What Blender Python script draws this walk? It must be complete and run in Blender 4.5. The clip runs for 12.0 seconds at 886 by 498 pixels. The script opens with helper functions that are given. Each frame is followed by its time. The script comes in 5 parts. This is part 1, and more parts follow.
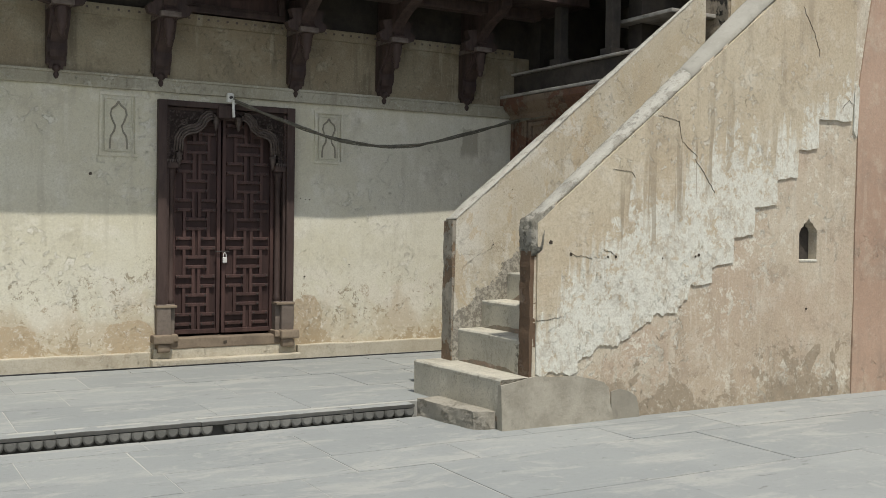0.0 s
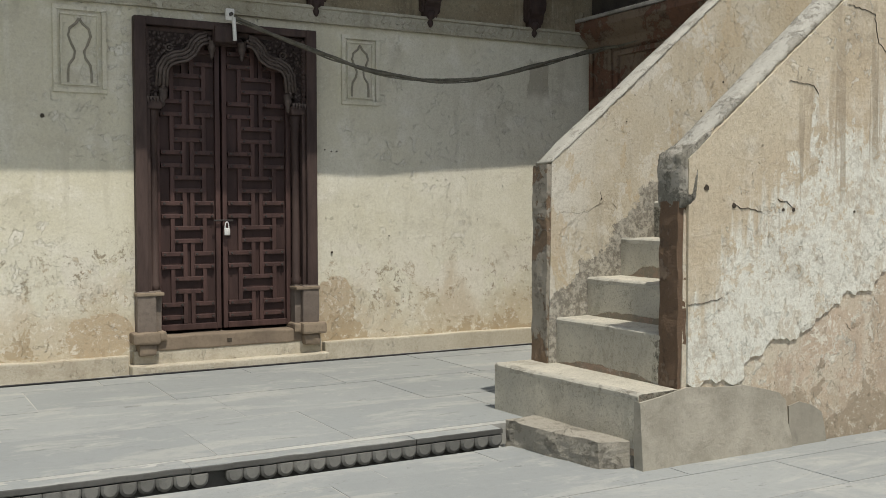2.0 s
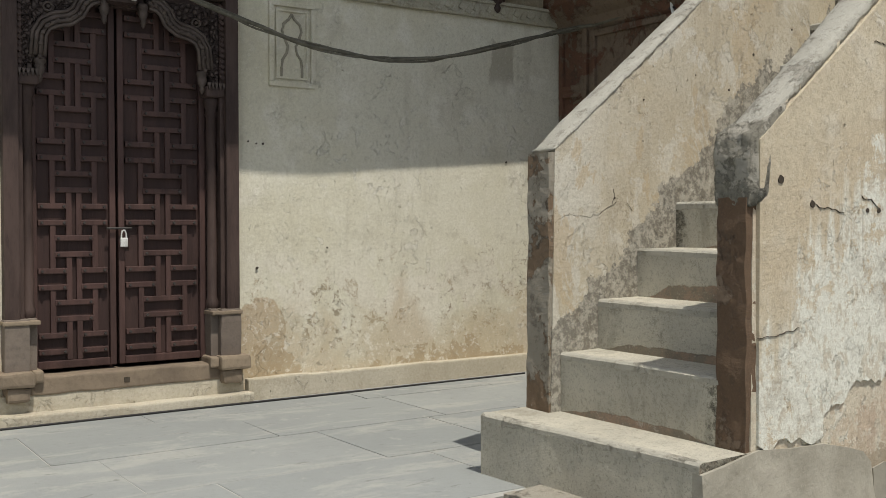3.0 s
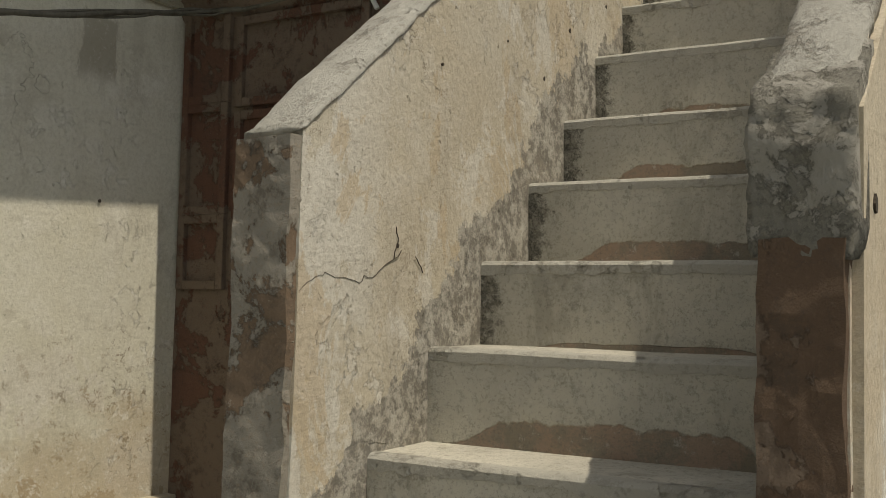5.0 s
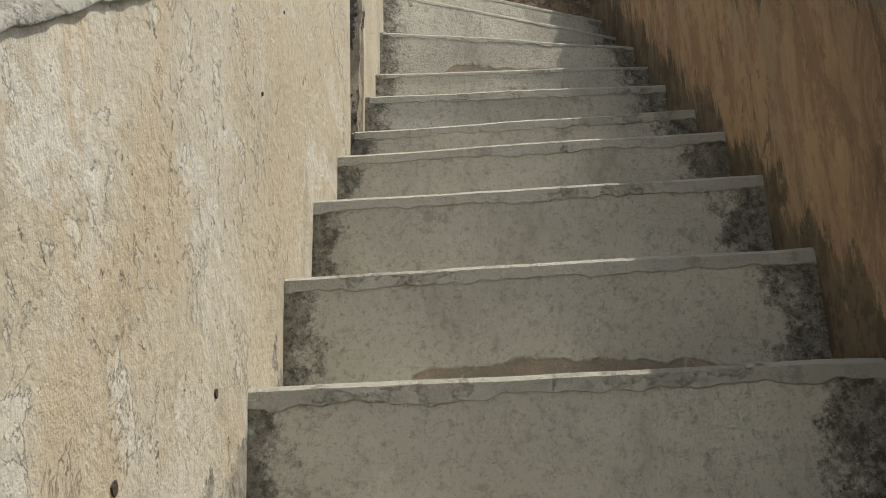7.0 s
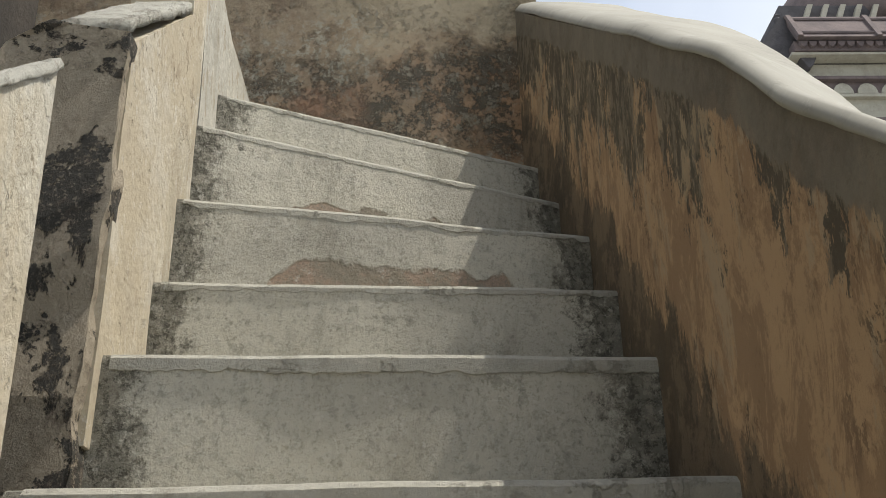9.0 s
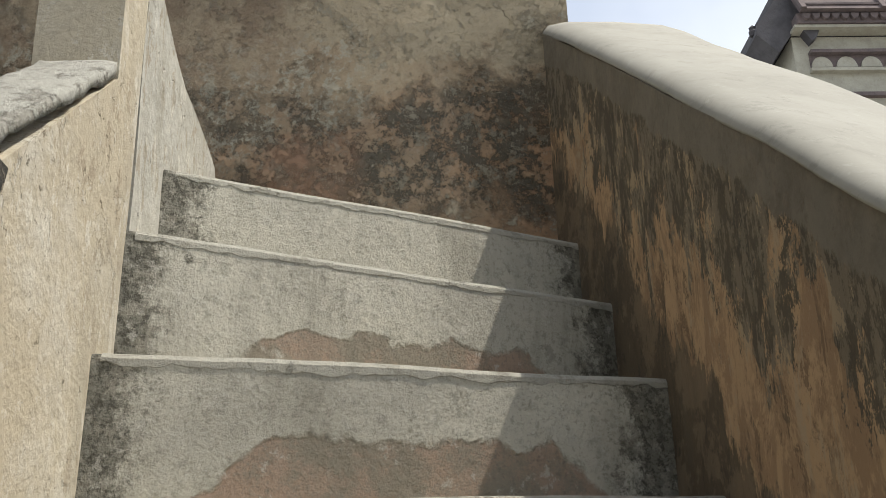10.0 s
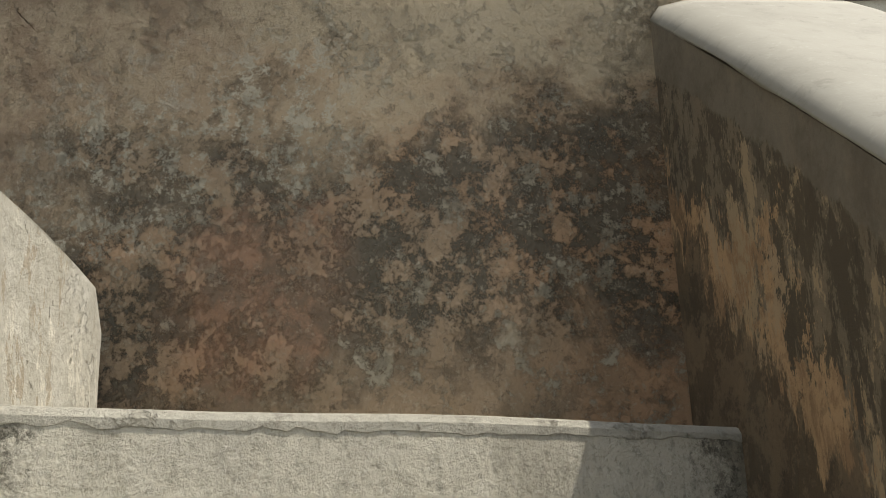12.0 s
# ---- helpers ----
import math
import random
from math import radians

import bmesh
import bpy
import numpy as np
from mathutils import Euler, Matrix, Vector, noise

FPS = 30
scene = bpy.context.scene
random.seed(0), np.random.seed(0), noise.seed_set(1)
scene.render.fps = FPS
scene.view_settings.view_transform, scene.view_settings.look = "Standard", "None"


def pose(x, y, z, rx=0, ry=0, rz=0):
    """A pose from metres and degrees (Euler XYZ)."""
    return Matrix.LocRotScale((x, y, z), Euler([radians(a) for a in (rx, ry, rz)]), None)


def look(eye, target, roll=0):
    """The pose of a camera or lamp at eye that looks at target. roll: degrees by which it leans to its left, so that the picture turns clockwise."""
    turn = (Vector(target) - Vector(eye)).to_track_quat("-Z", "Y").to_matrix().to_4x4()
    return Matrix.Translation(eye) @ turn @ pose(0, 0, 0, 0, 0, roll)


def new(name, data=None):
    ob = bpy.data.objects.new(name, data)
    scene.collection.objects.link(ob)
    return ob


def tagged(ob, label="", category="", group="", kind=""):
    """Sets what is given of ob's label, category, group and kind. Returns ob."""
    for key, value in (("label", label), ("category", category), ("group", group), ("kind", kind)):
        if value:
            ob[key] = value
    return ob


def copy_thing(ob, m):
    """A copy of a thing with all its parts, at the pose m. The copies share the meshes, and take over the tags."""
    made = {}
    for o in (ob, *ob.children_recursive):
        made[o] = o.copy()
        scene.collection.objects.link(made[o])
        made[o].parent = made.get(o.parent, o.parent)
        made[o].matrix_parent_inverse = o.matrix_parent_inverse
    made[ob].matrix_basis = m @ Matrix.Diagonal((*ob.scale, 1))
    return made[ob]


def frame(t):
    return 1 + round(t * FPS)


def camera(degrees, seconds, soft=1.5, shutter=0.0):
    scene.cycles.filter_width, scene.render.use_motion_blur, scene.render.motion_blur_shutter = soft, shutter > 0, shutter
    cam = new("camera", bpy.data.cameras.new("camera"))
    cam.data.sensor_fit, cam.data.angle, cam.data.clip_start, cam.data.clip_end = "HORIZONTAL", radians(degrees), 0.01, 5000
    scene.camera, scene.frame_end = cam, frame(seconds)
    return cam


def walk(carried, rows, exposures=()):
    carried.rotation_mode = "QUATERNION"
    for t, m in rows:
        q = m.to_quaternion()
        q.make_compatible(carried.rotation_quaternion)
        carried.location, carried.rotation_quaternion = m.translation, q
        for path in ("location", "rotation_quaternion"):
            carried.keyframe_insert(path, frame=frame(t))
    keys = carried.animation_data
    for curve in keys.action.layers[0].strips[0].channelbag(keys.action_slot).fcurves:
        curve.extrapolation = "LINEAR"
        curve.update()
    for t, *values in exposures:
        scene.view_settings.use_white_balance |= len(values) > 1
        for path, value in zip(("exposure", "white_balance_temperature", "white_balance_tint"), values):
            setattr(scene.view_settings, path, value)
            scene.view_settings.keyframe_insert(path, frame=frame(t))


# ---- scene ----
cam = camera(46.7, 12.0, soft=0.45)
PATH = [
    (0, (0.31, 1.086, 1.37), (1.312, 2.816, 1.316), 0.9),
    (0.5, (0.518, 1.611, 1.357), (1.5, 3.351, 1.265), 0.7),
    (1, (0.664, 2.127, 1.352), (1.643, 3.868, 1.264), 0.4),
    (1.5, (0.889, 2.643, 1.325), (1.873, 4.383, 1.244), 0.1),
    (2, (1.069, 3.231, 1.152), (2.053, 4.97, 1.072), -0.1),
    (2.5, (1.334, 3.844, 1.124), (2.426, 5.518, 1.06), -0.1),
    (2.7, (1.401, 4.103, 1.11), (2.503, 5.771, 1.049), -0.2),
    (4.3, (2.211, 5.854, 1.08), (3.686, 7.203, 1.144), 2.2),
    (4.5, (2.321, 6.009, 1.054), (3.855, 7.289, 1.137), 2.3),
    (5, (2.736, 6.46, 1.066), (4.462, 7.467, 1.187), 1.3),
    (5.5, (3.257, 6.844, 1.108), (5.122, 7.538, 1.311), 0.8),
    (6, (3.808, 7.09, 1.202), (5.731, 7.469, 1.6), -0.8),
    (6.4, (4.181, 7.257, 1.378), (6.077, 7.459, 1.983), -1.9),
    (6.5, (4.246, 7.273, 1.431), (6.132, 7.441, 2.072), -2.1),
    (7, (4.559, 7.28, 1.745), (6.422, 7.397, 2.463), -2.0),
    (7.5, (4.831, 7.264, 2.037), (6.682, 7.323, 2.792), -1.0),
    (7.7, (4.924, 7.245, 2.125), (6.771, 7.261, 2.892), -1.6),
    (9.3, (5.712, 7.176, 2.821), (7.539, 7.121, 3.632), -1.1),
    (9.5, (5.799, 7.189, 2.929), (7.629, 7.133, 3.735), -1.2),
    (10, (5.995, 7.205, 3.158), (7.846, 7.14, 3.913), -1.6),
    (10.5, (6.214, 7.281, 3.324), (8.097, 7.216, 3.993), -1.8),
    (11, (6.404, 7.264, 3.502), (8.305, 7.192, 4.12), -2.0),
    (11.5, (6.576, 7.254, 3.654), (8.479, 7.188, 4.264), -2.3),
    (12, (6.783, 7.212, 3.849), (8.696, 7.179, 4.431), -2.1),
]
EXPOSURES = [(0, -0.12, 6550, 10), (2.7, -0.12, 6650, 10), (4.5, -0.15, 6900, 10), (5.0, -0.32, 7200, 10), (5.5, -0.12, 7250, 10), (6.0, 0.05, 7250, 10), (6.5, 0.22, 7050, 10), (7.0, 0.24, 6700, 10), (7.5, 0.22, 6600, 10), (9.5, 0.35, 6600, 10), (11.5, 0.38, 6750, 10), (12.0, 0.4, 6900, 10)]
walk(cam, [(t, look(eye, target, roll)) for t, eye, target, roll in PATH], EXPOSURES)

# ---- world, sun, exposure ----
SUN_TO = Vector((-0.04, -1.0, 2.2)).normalized()
world = bpy.data.worlds.new("sky")
scene.world = world
world.use_nodes = True
wt = world.node_tree
sky = wt.nodes.new("ShaderNodeTexSky")
sky.sky_type = 'NISHITA'
sky.sun_disc = False
sky.sun_elevation = math.asin(SUN_TO.z)
sky.sun_rotation = math.atan2(SUN_TO.x, SUN_TO.y)
sky.dust_density = 2.0
haze = wt.nodes.new("ShaderNodeTexNoise")
haze.inputs["Scale"].default_value, haze.inputs["Detail"].default_value = 2.2, 6
veil = wt.nodes.new("ShaderNodeMix")
veil.data_type = 'RGBA'
cover = wt.nodes.new("ShaderNodeMapRange")
for k, v in ((1, 0.35), (2, 0.7), (3, 0.35), (4, 0.8)):
    cover.inputs[k].default_value = v
wt.links.new(wt.nodes.new("ShaderNodeTexCoord").outputs["Generated"], haze.inputs["Vector"])
wt.links.new(haze.outputs["Fac"], cover.inputs[0])
wt.links.new(cover.outputs[0], veil.inputs[0])
wt.links.new(sky.outputs[0], veil.inputs[6])
veil.inputs[7].default_value = (7.0, 7.4, 7.8, 1)
wt.links.new(veil.outputs[2], wt.nodes["Background"].inputs[0])
wt.nodes["Background"].inputs[1].default_value = 0.13
sun = new("sun", bpy.data.lights.new("sun", 'SUN'))
sun.data.energy, sun.data.angle, sun.data.color = 4.0, radians(0.5), (1.0, 0.95, 0.86)
sun.matrix_world = look((0, 0, 20), Vector((0, 0, 20)) - SUN_TO)


# ---- material tools ----
class Mat:
    def __init__(self, name, rough=0.9):
        self.m = bpy.data.materials.new(name)
        self.m.use_nodes = True
        self.t = self.m.node_tree
        self.b = self.t.nodes["Principled BSDF"]
        self.b.inputs["Roughness"].default_value = rough
        self.b.inputs["Specular IOR Level"].default_value = 0.25
        co = self.t.nodes.new("ShaderNodeTexCoord")
        self.pos, self.uv = co.outputs["Object"], co.outputs["UV"]

    def put(self, sock, v):
        if hasattr(v, "is_linked"):
            self.t.links.new(v, sock)
        elif isinstance(v, tuple) and len(v) == 3 and sock.type == 'RGBA':
            sock.default_value = (*v, 1)
        else:
            sock.default_value = v

    def stretch(self, v, s):
        n = self.t.nodes.new("ShaderNodeMapping")
        n.inputs["Scale"].default_value = s
        self.put(n.inputs[0], v)
        return n.outputs[0]

    def noise(self, scale, detail=5, rough=0.6, vec=None, warp=0.0):
        n = self.t.nodes.new("ShaderNodeTexNoise")
        self.put(n.inputs["Vector"], vec or self.pos)
        for k, v in (("Scale", scale), ("Detail", detail), ("Roughness", rough), ("Distortion", warp)):
            n.inputs[k].default_value = v
        return n.outputs["Fac"]

    def cells(self, scale, vec=None, feature='DISTANCE_TO_EDGE'):
        n = self.t.nodes.new("ShaderNodeTexVoronoi")
        n.feature = feature
        self.put(n.inputs["Vector"], vec or self.pos)
        n.inputs["Scale"].default_value = scale
        return n.outputs["Distance"]

    def math(self, op, a, b=0.0):
        n = self.t.nodes.new("ShaderNodeMath")
        n.operation = op
        self.put(n.inputs[0], a)
        self.put(n.inputs[1], b)
        return n.outputs[0]

    def step(self, v, lo, hi, to0=0.0, to1=1.0):
        n = self.t.nodes.new("ShaderNodeMapRange")
        n.interpolation_type = 'SMOOTHSTEP'
        self.put(n.inputs[0], v)
        for k, x in ((1, lo), (2, hi), (3, to0), (4, to1)):
            n.inputs[k].default_value = x
        return n.outputs[0]

    def mix(self, f, a, b):
        n = self.t.nodes.new("ShaderNodeMix")
        n.data_type = 'RGBA'
        self.put(n.inputs[0], f)
        self.put(n.inputs[6], a)
        self.put(n.inputs[7], b)
        return n.outputs[2]

    def axis(self, i, vec=None):
        n = self.t.nodes.new("ShaderNodeSeparateXYZ")
        self.put(n.inputs[0], vec or self.pos)
        return n.outputs[i]

    def chance(self):
        return self.t.nodes.new("ShaderNodeObjectInfo").outputs["Random"]

    def times(self, *v):
        out = v[0]
        for x in v[1:]:
            out = self.math('MULTIPLY', out, x)
        return out

    def done(self, colour, height=None, depth=0.01, rough=None):
        self.put(self.b.inputs["Base Color"], colour)
        if height is not None:
            n = self.t.nodes.new("ShaderNodeBump")
            n.inputs["Distance"].default_value = depth
            n.inputs["Strength"].default_value = 1.0
            self.put(n.inputs["Height"], height)
            self.t.links.new(n.outputs[0], self.b.inputs["Normal"])
        if rough is not None:
            self.put(self.b.inputs["Roughness"], rough)
        return self.m


def plaster(name, base, warm, pale, dark, flake=0.5, damp=None, streak=0.4, seed=0.0, extra=None, cracks=0.7, relief=0.010):
    """Old lime plaster: mottled, streaked, with flaked pale patches and cracks; damp = (z of the top, colour)."""
    k = Mat(name, 0.92)
    p = k.t.nodes.new("ShaderNodeMapping")
    p.inputs["Location"].default_value = (seed, seed * 1.7, seed * 0.6)
    k.put(p.inputs[0], k.pos)
    p = p.outputs[0]
    big, mid, fine = k.noise(0.9, 4, 0.55, p), k.noise(4.5, 7, 0.65, p), k.noise(60, 6, 0.7, p)
    c = k.mix(k.step(big, 0.38, 0.62), base, warm)
    c = k.mix(k.times(k.step(mid, 0.5, 0.7), 0.55), c, pale)
    run = k.noise(7.0, 5, 0.6, k.stretch(p, (1.0, 1.0, 0.12)))
    c = k.mix(k.times(k.step(run, 0.54, 0.68), streak), c, dark)
    run2 = k.noise(9.0, 4, 0.6, k.stretch(p, (1.0, 1.0, 0.09)), 0.3)
    c = k.mix(k.times(k.step(run2, 0.60, 0.68), k.step(big, 0.42, 0.6), streak), c, pale)
    peel = k.noise(13, 9, 0.72, p, 0.4)
    area = k.noise(1.6, 3, 0.5, p, 0.6)
    chip = k.times(k.step(peel, 0.57, 0.585), k.step(area, 0.45, 0.62))
    c = k.mix(k.times(chip, flake), c, pale)
    pit = k.step(k.noise(38, 6, 0.75, p), 0.30, 0.36, 1.0, 0.0)
    c = k.mix(k.times(pit, k.step(area, 0.40, 0.55), 0.75), c, dark)
    if extra:
        c = extra(k, c, p)
    wobble = k.noise(3.0, 4, 0.6, p)
    cr = k.cells(1.15, k.math_vec(p, wobble))
    crack = k.times(k.step(cr, 0.0, 0.004, 1.0, 0.0), k.step(k.noise(1.3, 5, 0.7, p), 0.58, 0.62))
    c = k.mix(k.times(crack, cracks), c, (0.08, 0.065, 0.05))
    if damp:
        z = k.axis(2)
        edge = k.math('ADD', z, k.math('MULTIPLY', k.math('SUBTRACT', k.noise(2.2, 6, 0.65, p, 0.5), 0.5), 1.3))
        c = k.mix(k.times(k.step(edge, damp[0] - 0.2, damp[0] + 0.15, 1.0, 0.0), 0.55), c, damp[1])
        gone = k.math('ADD', k.math('MULTIPLY', z, 0.32), k.noise(2.7, 8, 0.68, p, 0.7))
        c = k.mix(k.times(k.step(gone, 0.515, 0.525, 1.0, 0.0), 0.8), c, tuple(v * 0.85 for v in damp[1]))
        loose = k.times(k.step(k.noise(17, 9, 0.8, p, 0.4), 0.56, 0.585), k.step(edge, damp[0] - 0.1, damp[0] + 0.35, 1.0, 0.0))
        c = k.mix(k.times(loose, 0.6), c, pale)
        scab = k.times(k.step(k.noise(9, 10, 0.82, p, 0.3), 0.575, 0.59), k.step(edge, damp[0] + 0.1, damp[0] + 0.65, 1.0, 0.0))
        c = k.mix(k.times(scab, 0.75), c, tuple(v * 0.72 for v in damp[1]))
    c = k.mix(k.times(k.step(fine, 0.4, 0.7), 0.35), c, dark)
    grime = k.noise(2.6, 9, 0.78, p, 0.3)
    c = k.mix(k.times(k.step(grime, 0.52, 0.66), 0.45), c, dark)
    grit = k.noise(140, 3, 0.7, p)
    c = k.mix(k.times(k.step(grit, 0.52, 0.68), 0.30), c, dark)
    c = k.mix(k.times(k.step(k.noise(32, 8, 0.8, p), 0.56, 0.64), 0.40), c, pale)
    c = k.mix(k.times(k.step(k.noise(22, 9, 0.8, p, 0.3), 0.60, 0.66), k.step(grime, 0.42, 0.58), 0.55), c, dark)
    h = k.math('ADD', k.times(fine, 0.35), k.times(mid, 0.6))
    h = k.math('ADD', h, k.times(chip, -0.35))
    h = k.math('SUBTRACT', h, k.times(crack, cracks))
    return k.done(c, k.math('SUBTRACT', h, k.times(pit, 0.5)), relief)


def _math_vec(self, p, w):
    n = self.t.nodes.new("ShaderNodeVectorMath")
    n.operation = 'ADD'
    self.put(n.inputs[0], p)
    self.put(n.inputs[1], w)
    return n.outputs[0]


Mat.math_vec = _math_vec

CREAM, OCHRE, PALE, GREY = (0.50, 0.47, 0.37), (0.46, 0.38, 0.25), (0.68, 0.66, 0.58), (0.27, 0.25, 0.20)


def facade_wear(k, c, p):
    """A belt of dark flecks and fresh pale patches at knee height, and one brown water stain high by the corner."""
    x, z = k.axis(0), k.axis(2)
    ragged = k.math('MULTIPLY', k.math('SUBTRACT', k.noise(3.0, 6, 0.7, p), 0.5), 0.7)
    zz = k.math('ADD', z, ragged)
    belt = k.times(k.step(zz, 0.25, 0.40), k.step(zz, 0.85, 1.10, 1.0, 0.0))
    new_skin = k.times(k.step(k.noise(1.9, 7, 0.62, p, 0.4), 0.545, 0.56), k.step(zz, 0.75, 0.95, 1.0, 0.0))
    c = k.mix(k.times(new_skin, 0.75), c, (0.66, 0.63, 0.54))
    fleck = k.times(belt, k.step(k.noise(19, 10, 0.8, p, 0.4), 0.55, 0.57), k.step(k.noise(2.7, 5, 0.7, p), 0.46, 0.54))
    c = k.mix(k.times(fleck, 0.85), c, (0.22, 0.18, 0.12))
    blister = k.times(k.step(k.noise(7, 9, 0.75, p, 0.5), 0.60, 0.615), k.step(k.noise(1.4, 4, 0.6, p), 0.48, 0.58))
    c = k.mix(k.times(blister, 0.55), c, (0.70, 0.68, 0.60))
    for cx, cz, rx, rz, tone in ((3.98, 0.42, 0.15, 0.23, (0.41, 0.315, 0.21)), (2.36, 0.34, 0.20, 0.15, (0.41, 0.315, 0.21)), (1.35, 0.33, 0.30, 0.15, (0.43, 0.33, 0.22)), (5.02, 0.55, 0.20, 0.22, (0.70, 0.67, 0.58)), (1.75, 0.52, 0.2, 0.12, (0.68, 0.65, 0.55))):
        u, v = k.math('MULTIPLY', k.math('SUBTRACT', x, cx), 1 / rx), k.math('MULTIPLY', k.math('SUBTRACT', z, cz), 1 / rz)
        q = k.math('ADD', k.math('POWER', k.math('ABSOLUTE', u), 3.0), k.math('POWER', k.math('ABSOLUTE', v), 3.0))
        q = k.math('ADD', q, k.math('MULTIPLY', k.math('SUBTRACT', k.noise(5.0, 7, 0.65, p), 0.5), 2.2))
        c = k.mix(k.times(k.step(q, 0.85, 1.0, 1.0, 0.0), 0.8), c, tone)
    jag = k.math('MULTIPLY', k.math('SUBTRACT', k.noise(14, 7, 0.7, k.stretch(p, (1, 1, 0.3))), 0.5), 0.16)
    xs, zs = k.math('ADD', x, jag), k.math('ADD', z, jag)
    stain = k.times(k.step(xs, 5.61, 5.63), k.step(xs, 5.82, 5.84, 1.0, 0.0), k.step(zs, 1.98, 2.08), k.step(zs, 2.29, 2.31, 1.0, 0.0))
    c = k.mix(k.times(stain, 0.55), c, (0.25, 0.215, 0.15))
    return c


M_FACADE = plaster("facade_plaster", (0.66, 0.64, 0.53), (0.61, 0.58, 0.45), (0.76, 0.74, 0.66), (0.40, 0.37, 0.285), 0.6, (0.52, (0.45, 0.35, 0.22)), 0.28, 3.0, facade_wear, 0.35, 0.010)
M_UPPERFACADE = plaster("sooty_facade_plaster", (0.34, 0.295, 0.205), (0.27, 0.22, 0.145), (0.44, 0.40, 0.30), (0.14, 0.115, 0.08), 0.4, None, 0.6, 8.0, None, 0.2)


def lime_band(k, c, p):
    """Whitewash left over the old stair line, its upper edge running in streaks, dappled where it flakes."""
    x, z = k.axis(0), k.axis(2)
    d = k.math('SUBTRACT', z, k.math('ADD', k.math('MULTIPLY', x, 0.808), -3.64))
    head = k.step(x, 5.1, 7.0, 1.15, 0.30)
    run = k.noise(11, 4, 0.55, k.stretch(p, (1.0, 1.0, 0.035)))
    wide = k.noise(3.2, 3, 0.5, k.stretch(p, (1.0, 1.0, 0.05)))
    reach = k.math('ADD', head, k.math('MULTIPLY', k.math('SUBTRACT', k.math('ADD', k.math('MULTIPLY', run, 0.65), k.math('MULTIPLY', wide, 0.45)), 0.55), 2.6))
    inside = k.step(k.math('SUBTRACT', reach, d), -0.06, 0.14)
    near = k.math('DIVIDE', k.math('SUBTRACT', head, d), head)
    dapple = k.math('ADD', k.noise(15, 10, 0.8, p, 0.2), k.math('MULTIPLY', near, 0.12))
    dapple = k.math('ADD', dapple, k.math('MULTIPLY', k.math('SUBTRACT', k.noise(1.7, 5, 0.6, p), 0.5), 0.42))
    white = k.times(inside, k.step(dapple, 0.485, 0.515))
    c = k.mix(k.times(white, 0.9), c, (0.70, 0.715, 0.65))
    tan = k.times(k.step(k.noise(15, 10, 0.78, k.stretch(p, (1, 1, 0.6)), 0.4), 0.535, 0.555), inside)
    c = k.mix(k.times(tan, 0.6), c, (0.47, 0.41, 0.315))
    drip = k.times(k.step(k.noise(12, 4, 0.6, k.stretch(p, (1.0, 1.0, 0.04))), 0.56, 0.60), k.step(d, 0.45, 0.7), k.step(d, 1.0, 1.5, 1.0, 0.0), k.step(x, 4.5, 4.8), k.step(x, 5.8, 6.3, 1.0, 0.0))
    return k.mix(k.times(drip, 0.65), c, (0.31, 0.265, 0.195))


def old_stair_wall(k, c, p):
    """The undercoat: rosy patches, white crust round the niche and along the foot, thin pale runs."""
    x, z = k.axis(0), k.axis(2)
    d = k.math('SUBTRACT', z, k.math('ADD', k.math('MULTIPLY', x, 0.808), -3.64))
    c = k.mix(k.times(k.step(k.noise(1.3, 5, 0.6, p), 0.47, 0.6), 0.55), c, (0.50, 0.40, 0.31))
    runs = k.times(k.step(k.noise(7, 4, 0.6, k.stretch(p, (1, 1, 0.06))), 0.57, 0.66), k.step(k.noise(12, 9, 0.78, p), 0.44, 0.50))
    c = k.mix(k.times(runs, 0.6), c, (0.62, 0.585, 0.49))
    scale = k.step(k.noise(13, 10, 0.8, p, 0.35), 0.525, 0.545)
    by_line = k.times(k.step(d, -1.1, -0.3), k.step(k.noise(2.3, 5, 0.65, p), 0.42, 0.52))
    foot = k.times(k.step(k.math('ADD', z, k.math('MULTIPLY', k.math('SUBTRACT', k.noise(4, 6, 0.7, p), 0.5), 0.35)), 0.26, 0.34, 1.0, 0.0), k.step(x, 5.7, 6.2))
    c = k.mix(k.times(k.math('MAXIMUM', by_line, foot), scale, 0.95), c, (0.68, 0.66, 0.57))
    low = k.times(k.step(x, 5.2, 5.6, 1.0, 0.0), k.step(k.noise(6, 9, 0.75, p, 0.4), 0.50, 0.52))
    return k.mix(k.times(low, 0.7), c, (0.56, 0.52, 0.42))


